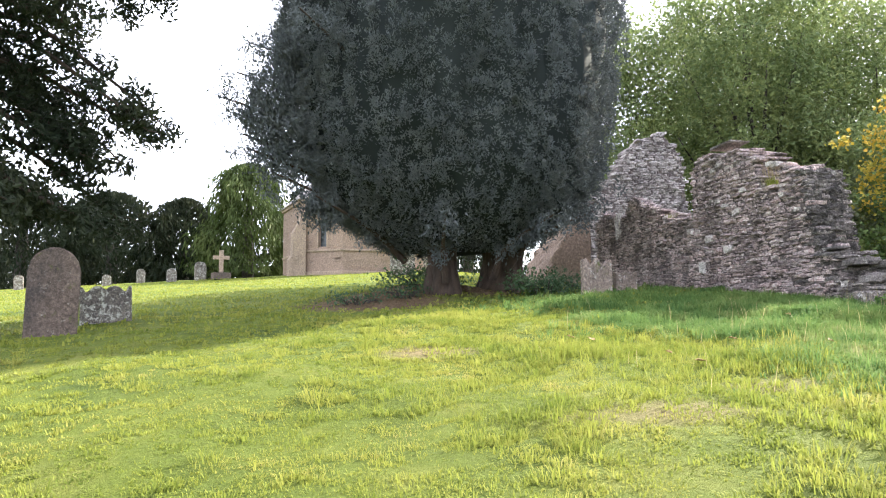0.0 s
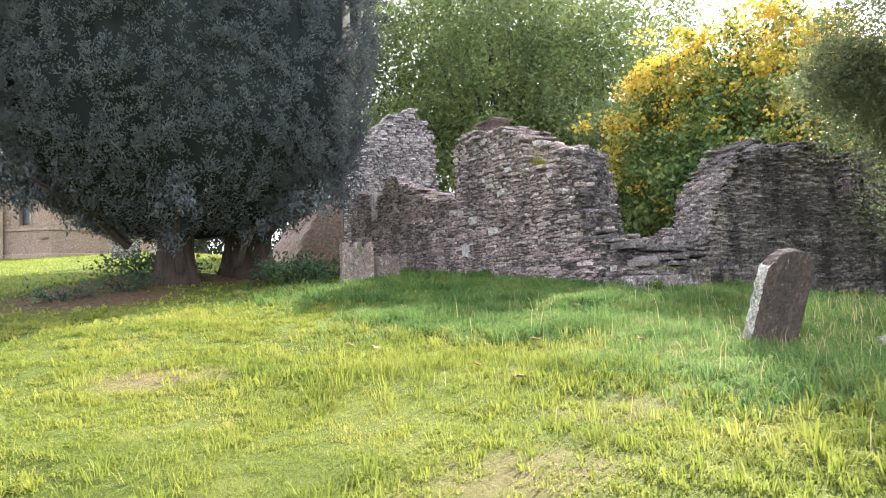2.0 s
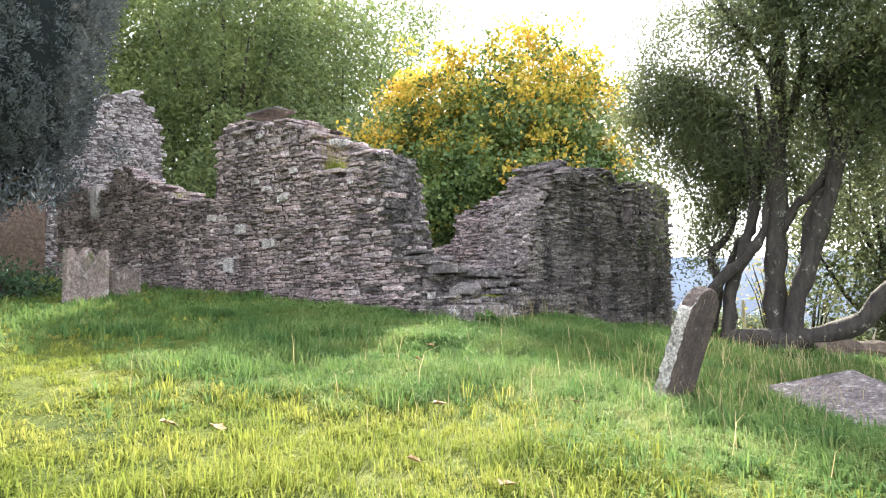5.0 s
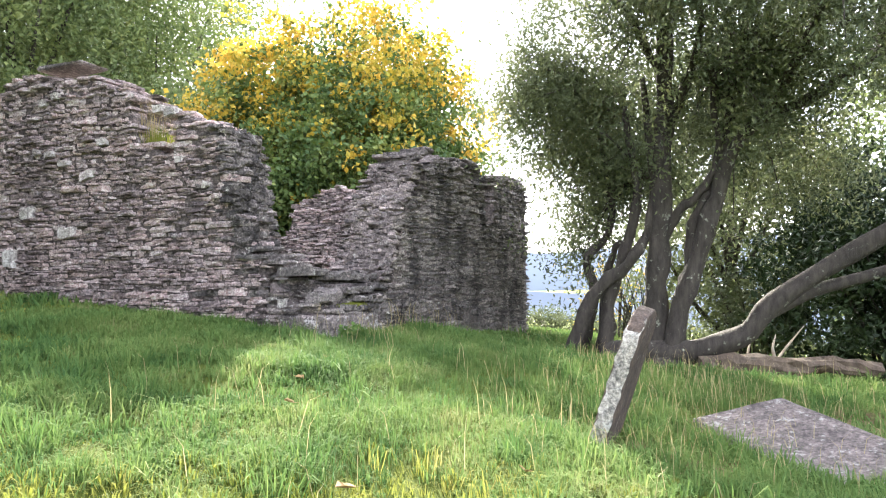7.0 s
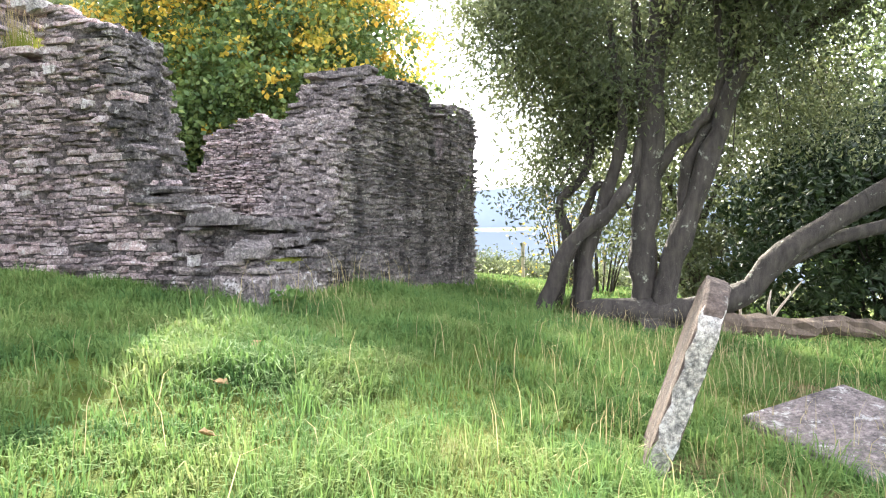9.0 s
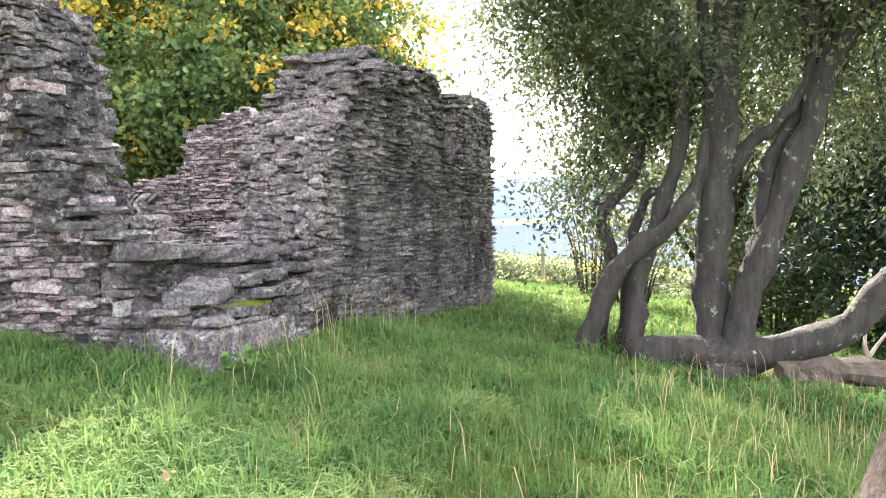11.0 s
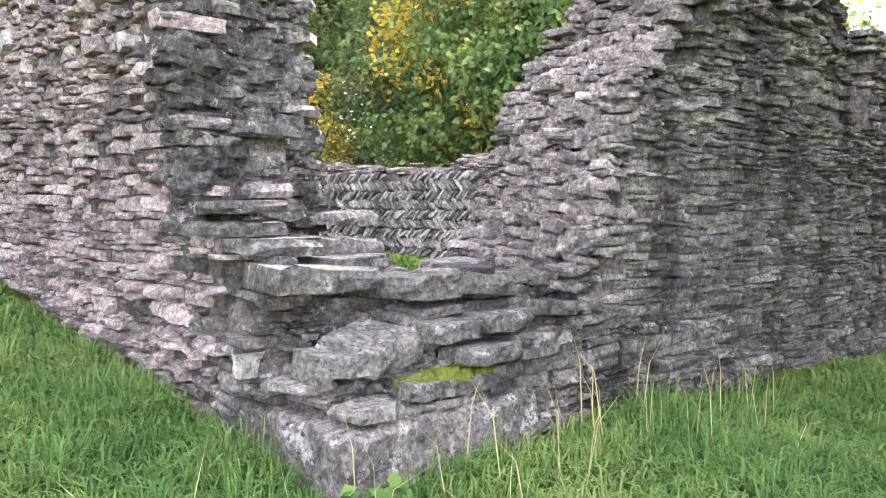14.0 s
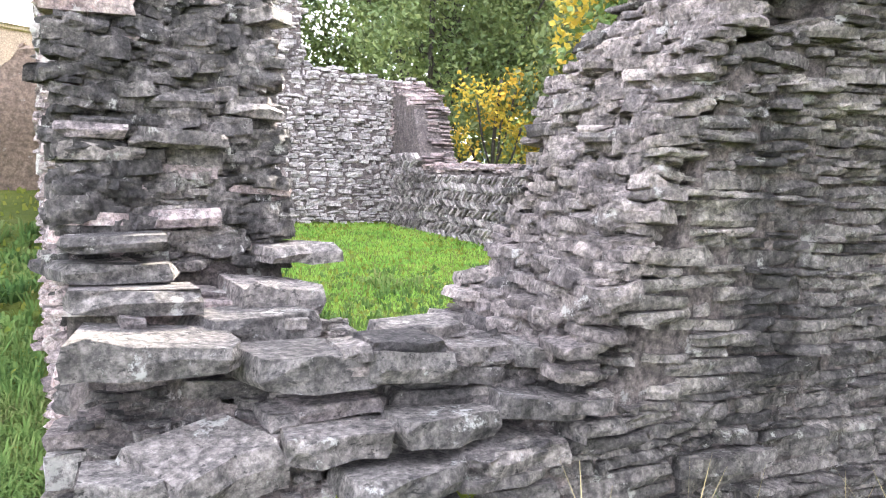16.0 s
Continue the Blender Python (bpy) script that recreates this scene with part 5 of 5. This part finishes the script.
def fallen_log():
    t = thing("fallen_log", 13.45, 7.5, float(gz(13.45, 7.5)) + 0.03, "split rotting log below the bough", "log", rz=-70)
    v, f = tube(bend([(-0.1, 0, 0.04), (0.4, 0.03, 0.1), (1.1, -0.05, 0.05), (1.7, 0.06, 0.07), (2.4, 0.0, -0.02)], 18), np.linspace(0.15, 0.09, 18) * (1 + 0.15 * np.sin(np.arange(18) * 2.1)), 10, 0.3)
    solid("log", v, f, M_ROT, t)
    v, f = tube(bend([(-0.7, 0.25, 0.0), (-0.2, 0.3, 0.2), (0.3, 0.25, 0.33)], 8), np.linspace(0.16, 0.13, 8), 9, 0.15)
    solid("broken_stub", v, f, M_BARK, t)
    b = thing("dead_branch", 14.6, 6.7, float(gz(14.6, 6.7)), "bleached dead branch standing in the scrub", "branch")
    v, f = joined([tube(bend(q, 8), np.linspace(0.035, 0.008, 8), 6) for q in ([(0, 0, 0), (0.1, -0.15, 0.3), (0.2, -0.5, 0.75)], [(0.05, -0.1, 0.2), (0.0, -0.05, 0.4), (0.1, -0.1, 0.62)], [(0.1, 0.2, 0), (0.0, 0.3, 0.3), (0.05, 0.25, 0.55)])])
    solid("branch", v, f, M_DEAD, b)


fallen_log()


def thicket(name, x, y, rx, ry, height, label, material, leaf=0.11, count=30, per=3.2, category="shrub"):
    """A bush: stems from the ground and leaves in clumps."""
    g = float(gz(x, y))
    t = thing(name, x, y, g, label, category)
    stems = []
    r = random.Random(int(x * 10 + y))
    for _ in range(16):
        a = r.uniform(0, 6.28)
        e = (rx * 0.6 * math.cos(a), ry * 0.6 * math.sin(a), height * r.uniform(0.4, 0.7))
        stems.append(tube(bend([(e[0] * 0.3, e[1] * 0.3, -0.15), (e[0] * 0.6, e[1] * 0.6, e[2] * 0.6), e], 6), np.linspace(0.03, 0.008, 6), 5))
    v, f = joined(stems)
    tagged(solid("stem_spray", v, f, M_BARK, t), kind="stuff")
    crown_of(in_lobes([(0, 0, height * 0.45, rx, ry, height * 0.5), (rx * 0.4, ry * 0.3, height * 0.6, rx * 0.5, ry * 0.5, height * 0.38), (-rx * 0.4, -ry * 0.35, height * 0.5, rx * 0.55, ry * 0.5, height * 0.42)], per, 0.3), count, 0.32, leaf, 0.5, material, t)


thicket("holly_bush", 18.5, 4.2, 2.6, 2.8, 4.6, "dark dense holly bush behind the low bough", M_SHRUB, 0.15, 44, 5.0)
thicket("holly_bush", 16.0, 1.6, 2.2, 2.2, 5.2, "dark dense holly bush behind the low bough", M_SHRUB, 0.15, 44, 5.0)
broadleaf("ash_tree", 22.0, 7.4, 8.8, 3.0, "leafy green tree beyond the low bough", M_WILLOW, 27, 9, 0.16, 0.16, 34, 0.2, 0.5, 2.2, 0.6)
thicket("elder_bush", 20.0, 7.0, 1.3, 1.2, 2.2, "light green elder bush beyond the tree", M_WILLOW, 0.12, 30, 5.0)
thicket("hawthorn_bush", 23.5, 10.6, 1.7, 1.4, 3.1, "thin yellowing hawthorn at the field edge", M_YELLOW, 0.08, 5, 2.6)
thicket("hawthorn_bush", 22.5, 9.6, 1.6, 1.6, 2.8, "thin hawthorn bush at the field edge", M_WILLOW, 0.08, 10, 3.0)
for i in range(7):
    thicket("hedge", 27.5 + 0.5 * math.sin(i), 15.5 - i * 1.9, 1.2, 1.4, 0.65, "low brown-green hedge along the field", M_WILLOW, 0.1, 26, 5.0, "hedge")
broadleaf("ash_tree", 24, 1.5, 9.5, 4.0, "yellow-green tree beyond the bough", M_GREEN, 23, 9, 0.15, 0.2, 26, 0.2, 0.5, 1.6, 0.8)
broadleaf("maple_tree", 21, -1.5, 9.0, 3.8, "yellowing tree beyond the bough", M_MAPLE, 24, 9, 0.15, 0.2, 26, 0.2, 0.6, 1.6, 0.8)
for i in range(6):
    p = thing("fence_post", 26.4, 14.6 - i * 2.4, float(gz(26.4, 14.6 - i * 2.4)), "weathered wooden fence post by the hedge", "fence post", "fence posts")
    part("post", moved(box_bm(0.1, 0.1, 1.3, 0.012), 0, 0, 0.45), M_DEAD, p)
thicket("nettle_patch", 6.55, 18.7, 1.2, 0.6, 0.5, "blue-green nettle patch between yew and graves", M_BRAMBLE, 0.1, 26, 8.0)
thicket("ivy_patch", 1.7, 18.9, 0.9, 0.6, 0.22, "low ivy over the bare bank", M_BRAMBLE, 0.08, 14, 7.0)
thicket("ivy_patch", 2.9, 19.2, 0.8, 0.5, 0.28, "low ivy over the bare bank", M_BRAMBLE, 0.08, 16, 7.0)
thicket("ivy_patch", 3.6, 20.5, 1.3, 0.7, 0.45, "low ivy on the bank under the yew", M_BRAMBLE, 0.1, 20, 6.0)

def small_plants():
    """A leafy weed at the wall corner, moss on the block and dry tufts on the wall top."""
    for x, y, h, label in ((9.86, 11.22, 0.24, "leafy green weed at the wall corner"),):
        t = thing("weed", x, y, float(gz(x, y)), label, "plant")
        stalks = []
        tips = []
        for k in range(9):
            a = k * 2.4
            e = np.array([0.16 * math.cos(a) * (0.5 + 0.06 * k), 0.16 * math.sin(a) * (0.5 + 0.06 * k), h * (0.6 + 0.05 * k)])
            stalks.append(tube(bend([(0, 0, -0.03), e * 0.5 + np.array([0, 0, 0.03]), e], 5), np.linspace(0.004, 0.002, 5), 4))
            tips += [e, e * 0.8]
        v, f = joined(stalks)
        solid("stalk", v, f, M_BRAMBLE, t)
        crown_of(np.array(tips), 4, 0.05, 0.075, 0.75, M_LONG, t, 0.6, None, 0.3, "leaf")
    t = thing("moss_cushion", 10.75, 11.68, 2.2, "yellow-green moss and grass on the corner block", "moss")
    n = 5200
    a, q = rng.uniform(0, 6.28, n), rng.uniform(0, 1, n) ** 0.6
    c = np.stack([np.cos(a) * q * 0.42, np.sin(a) * q * 0.12, 0.015 + 0.03 * (1 - q) + rng.uniform(0, 0.02, n)], -1)
    v, f = leaves(c, 0.035, 0.35, (0, 0, 1), 0.6)
    solid("moss", v, f, M_GRASS, t)
    for x, y, z, n, h, mat, label in ((10.2, 14.66, 4.46, 70, 0.75, M_STRAW, "tall dry grass tuft on the wall top"), (10.15, 14.45, 4.44, 160, 0.3, M_GRASS, "green grass tuft on the wall top"), (10.1, 19.0, 4.4, 90, 0.2, M_GRASS, "green grass tuft on the wall top")):
        t = thing("grass_tuft", x, y, z, label, "grass tuft")
        b = np.stack([rng.normal(size=n) * 0.07, rng.normal(size=n) * 0.14, np.zeros(n)], -1)
        L = h * rng.uniform(0.5, 1.1, n)
        d = np.stack([rng.normal(size=n) * 0.14, rng.normal(size=n) * 0.14, np.ones(n)], -1)
        w = np.stack([np.zeros(n), np.full(n, 0.006), np.zeros(n)], -1)
        tip = b + d * L[:, None]
        v = np.stack([b - w, b + w, tip], 1).reshape(-1, 3)
        tagged(solid("blade_spray", v, np.arange(3 * n).reshape(-1, 3), mat, t), kind="stuff")


small_plants()


def fallen_leaves():
    r = random.Random(77)
    for k in range(9):
        x, y = ((3.6 + 3.4 * r.random(), 7.2 + 2.6 * r.random()) if k < 6 else (6.5 + 2 * r.random(), 9.4 + 1.2 * r.random()))
        t = thing("fallen_leaf", x, y, float(gz(x, y)) + 0.07, "curled pale brown fallen leaf on the grass", "leaf", "fallen leaves", rz=r.uniform(0, 360), rx=r.uniform(-25, 25), ry=r.uniform(-20, 20))
        s = r.uniform(0.035, 0.06)
        out = [(0, -s, 0), (s * 0.7, -s * 0.5, 0.012), (s * 0.55, s * 0.3, 0.016), (s, s * 0.6, 0.022), (0, s * 1.2, 0.004), (-s, s * 0.6, 0.02), (-s * 0.55, s * 0.3, 0.014), (-s * 0.7, -s * 0.5, 0.01), (0, 0, -0.004)]
        v = np.array(out + [(a, b, c - 0.003) for a, b, c in out])
        i = np.arange(8)
        f = np.concatenate([np.stack([np.full(8, 8), i, (i + 1) % 8], -1), np.stack([np.full(8, 17), 9 + (i + 1) % 8, 9 + i], -1)])
        solid("blade", v, f, M_FALLEN, t)
        v, g = tube([(0, -s, 0), (0.004, -s * 1.8, 0.008)], [0.0015, 0.001], 5)
        solid("stalk", v, g, M_STRAW, t)


fallen_leaves()

# ---- grass ----
LINE = np.array([(0, 0), (0.3, 3), (0.9, 5.6), (1.9, 6.7), (3.1, 7.6), (5.5, 8.5), (7.3, 9.1), (9.9, 9.6)])


def path_distance(x, y):
    best = np.full(x.shape, 1e9)
    p = np.stack([x, y], -1)
    for a, b in zip(LINE[:-1], LINE[1:]):
        d = b - a
        f = np.clip(((p - a) @ d) / (d @ d), 0, 1)
        best = np.minimum(best, np.linalg.norm(p - a - f[:, None] * d, axis=1))
    return best


def in_wall(x, y):
    w = (x > 9.9) & (x < 10.95) & (y > 11.5) & (y < 23.7)
    s = (y > 11.5) & (y < 12.55) & (x > 9.9) & (x < 18.7)
    e = (x > 17.65) & (x < 18.7) & (y > 12) & (y < 28.4)
    return w | s | e


def bare(x, y):
    out = np.zeros(x.shape, dtype=bool)
    for cx, cy, rx, ry, _ in DIRT:
        out |= ((x - cx) / rx) ** 2 + ((y - cy) / ry) ** 2 < rng.uniform(0.1, 0.9, x.shape)
    for cx, cy, rx, ry, _ in LITTER:
        out |= (((x - cx) / rx) ** 2 + ((y - cy) / ry) ** 2 < 0.6) & (rng.random(x.shape) < 0.6)
    u, w = (x - 9.1) * 0.6 - (y - 6.46) * 0.8, (x - 9.1) * 0.8 + (y - 6.46) * 0.6
    out |= (abs(u) < 0.5) & (abs(w) < 0.95)
    return out


def blades(x, y, length, width, material, name, label, lean=0.5):
    n = len(x)
    a = rng.uniform(0, 2 * np.pi, n)
    L = length * rng.uniform(0.6, 1.3, n)
    k = rng.uniform(0.15, 1.0, n) * lean
    b = rng.uniform(0, 2 * np.pi, n)
    base = np.stack([x, y, gz(x, y) - 0.01], -1)
    side = np.stack([np.cos(a), np.sin(a), np.zeros(n)], -1) * (width * rng.uniform(0.7, 1.3, n))[:, None]
    out = np.stack([np.cos(b), np.sin(b), np.zeros(n)], -1)
    mid = base + out * (k * L * 0.3)[:, None] + np.array([0, 0, 1.0]) * (L * 0.6)[:, None]
    tip = base + out * (k * L * 1.0)[:, None] + np.array([0, 0, 1.0]) * (L * (1.0 - 0.35 * k))[:, None]
    v = np.stack([base - side, base + side, mid + side * 0.7, mid - side * 0.7, tip], 1).reshape(-1, 3)
    o = np.arange(n) * 5
    q = np.stack([o, o + 1, o + 2, o + 3], -1)
    t = np.stack([o + 3, o + 2, o + 4], -1)
    return tagged(solid(name, v, [q, t], material), label, "grass", kind="stuff")


def scatter(n, x0, x1, y0, y1, keep):
    x, y = rng.uniform(x0, x1, n), rng.uniform(y0, y1, n)
    k = keep(x, y) & ~in_wall(x, y)
    return x[k], y[k]


def tufted(x, y, scale):
    return np.sin(x * 2.1 * scale + 1.3 * np.sin(y * 1.7 * scale)) * np.sin(y * 2.4 * scale + np.sin(x * 3.1 * scale)) * 0.5 + 0.5


def long_zone(x, y):
    """1 where the grass is left long: by the ruin and under the trees."""
    return np.clip((x - 3.2 - 0.22 * (y - 8) * 0.5 + 0.8 * np.sin(y * 0.9)) / 2.2, 0, 1)


def tufts(cx, cy, count, radius, length, width, material, name, label, lean=1.0, sunny=None):
    """Grass in tufts, the blades of each leaning outwards. sunny: the name and label of the grass coloured as sunlit,
    west of the ruin's lee.
    """
    if sunny:
        # dry marks the sunlit side; its yellower material puts sunlight into the colour
        dry = cx + 0.25 * (cy - 9) + 0.8 * np.sin(cy * 1.3) + rng.normal(size=len(cx)) * 0.5 < 4.9
        tufts(cx[dry], cy[dry], count, radius, length[dry], width[dry], M_GRASS, *sunny, lean)
        cx, cy, length, width = cx[~dry], cy[~dry], length[~dry], width[~dry]
    n = len(cx)
    size = np.repeat(rng.uniform(0.6, 1.35, n), count)
    a = rng.uniform(0, 2 * np.pi, n * count)
    r = rng.uniform(0, 1, n * count) ** 0.7
    x = np.repeat(cx, count) + np.cos(a) * r * radius * size
    y = np.repeat(cy, count) + np.sin(a) * r * radius * size
    L = np.repeat(length, count) * size * rng.uniform(0.55, 1.25, n * count)
    w = np.repeat(width, count) * rng.uniform(0.7, 1.3, n * count)
    k = lean * (0.25 + 0.9 * r) * rng.uniform(0.4, 1.2, n * count)
    b = a + rng.normal(size=n * count) * 0.7
    base = np.stack([x, y, gz(x, y) - 0.012], -1)
    keep = ~in_wall(x, y)
    base, L, w, k, b = base[keep], L[keep], w[keep], k[keep], b[keep]
    m = len(L)
    out = np.stack([np.cos(b), np.sin(b), np.zeros(m)], -1)
    side = np.stack([-np.sin(b), np.cos(b), np.zeros(m)], -1) * w[:, None]
    up = np.array([0, 0, 1.0])
    mid = base + out * (k * L * 0.35)[:, None] + up * (L * 0.62)[:, None]
    tip = base + out * (np.minimum(k, 1.3) * L * 0.95)[:, None] + up * (L * np.clip(0.95 - 0.4 * k, 0.25, 1))[:, None]
    v = np.stack([base - side, base + side, mid + side * 0.75, mid - side * 0.75, tip], 1).reshape(-1, 3)
    o = np.arange(m) * 5
    return tagged(solid(name, v, [np.stack([o, o + 1, o + 2, o + 3], -1), np.stack([o + 3, o + 2, o + 4], -1)], material), label, "grass", kind="stuff")


def build_grass():
    def thin(reach, most):
        return lambda x, y: rng.random(x.shape) < most / (1 + (path_distance(x, y) / reach) ** 2)

    near, wide = thin(3.2, 0.9), thin(3.6, 0.95)
    x, y = scatter(72000, -9, 10, 1.2, 22, lambda x, y: near(x, y) & ~bare(x, y) & (rng.random(x.shape) > long_zone(x, y)))
    d = path_distance(x, y)
    tufts(x, y, 13, 0.075, 0.034 + 0.036 * tufted(x, y, 1.7) * tufted(x, y, 0.6) + 0.03 * (rng.random(x.shape) < 0.06), 0.0036 + 0.001 * d, M_GRASS, "mown_grass", "short bright green mown grass", 1.2)
    x, y = scatter(44000, 2.0, 17, 1.5, 20, lambda x, y: wide(x, y) & ~bare(x, y) & (rng.random(x.shape) < long_zone(x, y)))
    d = path_distance(x, y)
    tufts(x, y, 14, 0.075, 0.08 + 0.11 * tufted(x, y, 0.8) ** 2 + 0.09 * (rng.random(x.shape) < 0.08), 0.003 + 0.0011 * d, M_LONG, "long_grass", "long lush green grass beside the ruin", 1.1, sunny=("meadow_grass", "rough yellow-green grass on the open slope"))
    # Tussocks split alike: shade's green by the ruin, sun's yellow-green on the slope
    x, y = scatter(1500, 4.2, 13, 3.0, 14, lambda x, y: ~bare(x, y) & (x + 0.25 * (y - 9) > 4.9) & (path_distance(x, y) > 0.5) & (tufted(x, y, 0.45) > 0.3))
    tufts(x, y, 60, 0.15, 0.13 + 0.09 * rng.random(x.shape), np.full(x.shape, 0.004), M_LONG, "tussock_grass", "coarse green grass tussocks beside the ruin", 1.25)
    x, y = scatter(2600, -5, 6, 2.0, 15, lambda x, y: ~bare(x, y) & (x + 0.25 * (y - 9) < 5.2) & (path_distance(x, y) > 0.4) & (rng.random(x.shape) < 0.15 + 0.85 * np.clip((x + 0.5) / 3, 0, 1)) & (tufted(x, y, 0.5) > 0.25))
    tufts(x, y, 44, 0.13, 0.075 + 0.05 * rng.random(x.shape), np.full(x.shape, 0.0042), M_GRASS, "tussock_grass", "low yellow-green tussocks on the open slope", 1.3)
    x, y = scatter(7000, 7.6, 12.5, 9.6, 15, lambda x, y: ~bare(x, y))
    tufts(x, y, 13, 0.07, 0.1 + 0.1 * tufted(x, y, 0.8) ** 2, np.full(x.shape, 0.005), M_LONG, "long_grass", "long lush green grass at the wall foot", 1.1)
    x, y = scatter(65000, -25, 24, 13, 60, lambda x, y: (rng.random(x.shape) < 0.7) & ~bare(x, y))
    blades(x, y, 0.09, 0.024, M_GRASS, "far_grass", "short grass up the slope to the church", 1.1)
    x, y = scatter(30000, 10.9, 17.7, 12.6, 27.4, lambda x, y: rng.random(x.shape) < 0.95)
    blades(x, y, 0.075, 0.012, M_LAWN, "courtyard_grass", "short grass inside the ruin, coloured bright as in sun", 1.1)
    x, y = scatter(20000, 12, 28, 1, 13, lambda x, y: (rng.random(x.shape) < 0.9) & ~bare(x, y))
    blades(x, y, 0.12, 0.018, M_LONG, "field_grass", "rough grass beyond the ruin", 1.1)
    # dry stalks
    x, y = scatter(13000, 1, 17, 2.5, 12, lambda x, y: rng.random(x.shape) < 0.035 * long_zone(x, y) + 0.9 * np.exp(-((x - 10.2) / 2.4) ** 2 - ((y - 7.5) / 1.3) ** 2))
    blades(x, y, 0.34, 0.0028, M_STRAW, "dry_stalks", "thin dry grass stalks", 0.7)
    x, y = scatter(2600, 9.2, 13, 10.9, 11.6, lambda x, y: rng.random(x.shape) < 0.02)
    blades(x, y, 0.5, 0.003, M_STRAW, "dry_stalks", "thin dry stalks against the wall foot", 0.5)


build_grass()

# ---- stones of the walls ----
for owner, placed, material, is_near, limit in WALLS:
    lay(placed, owner, material, is_near, limit)
herringbone(WALLS[3][0])
corner_stones(WALLS[1][0], WALLS[0][0])


def slope_spot():
    x, d = rng.uniform(10.0, 11.95), rng.uniform(0, 1)
    out, mid, inn = SOUTH_OUT(x), SOUTH_MID(x), SOUTH_IN(x)
    z = out + (mid - out) * min(d * 2, 1) + (inn - mid) * max(d * 2 - 1, 0)
    return x, 11.58 + d * 0.9, z - 0.01


def jamb_spot():
    x, z = rng.uniform(9.98, 10.85), rng.uniform(2.85, 4.6)
    return x, 12.87 + 0.21 * (z - 2.8) + 0.1 * (x - 10) + rng.uniform(-0.05, 0.07), z


def end_spot():
    d, z = rng.uniform(0, 1), rng.uniform(2.55, 4.4)
    return float(np.interp(z, (2.5, 2.9, 3.1, 3.35, 3.73, 4.05, 4.5), (11.42, 11.64, 11.78, 11.88, 12.05, 12.45, 12.75))) + rng.uniform(-0.03, 0.06), 11.6 + 0.85 * d, z


# Rubble on the slope and jamb shares the shade-darkened stone
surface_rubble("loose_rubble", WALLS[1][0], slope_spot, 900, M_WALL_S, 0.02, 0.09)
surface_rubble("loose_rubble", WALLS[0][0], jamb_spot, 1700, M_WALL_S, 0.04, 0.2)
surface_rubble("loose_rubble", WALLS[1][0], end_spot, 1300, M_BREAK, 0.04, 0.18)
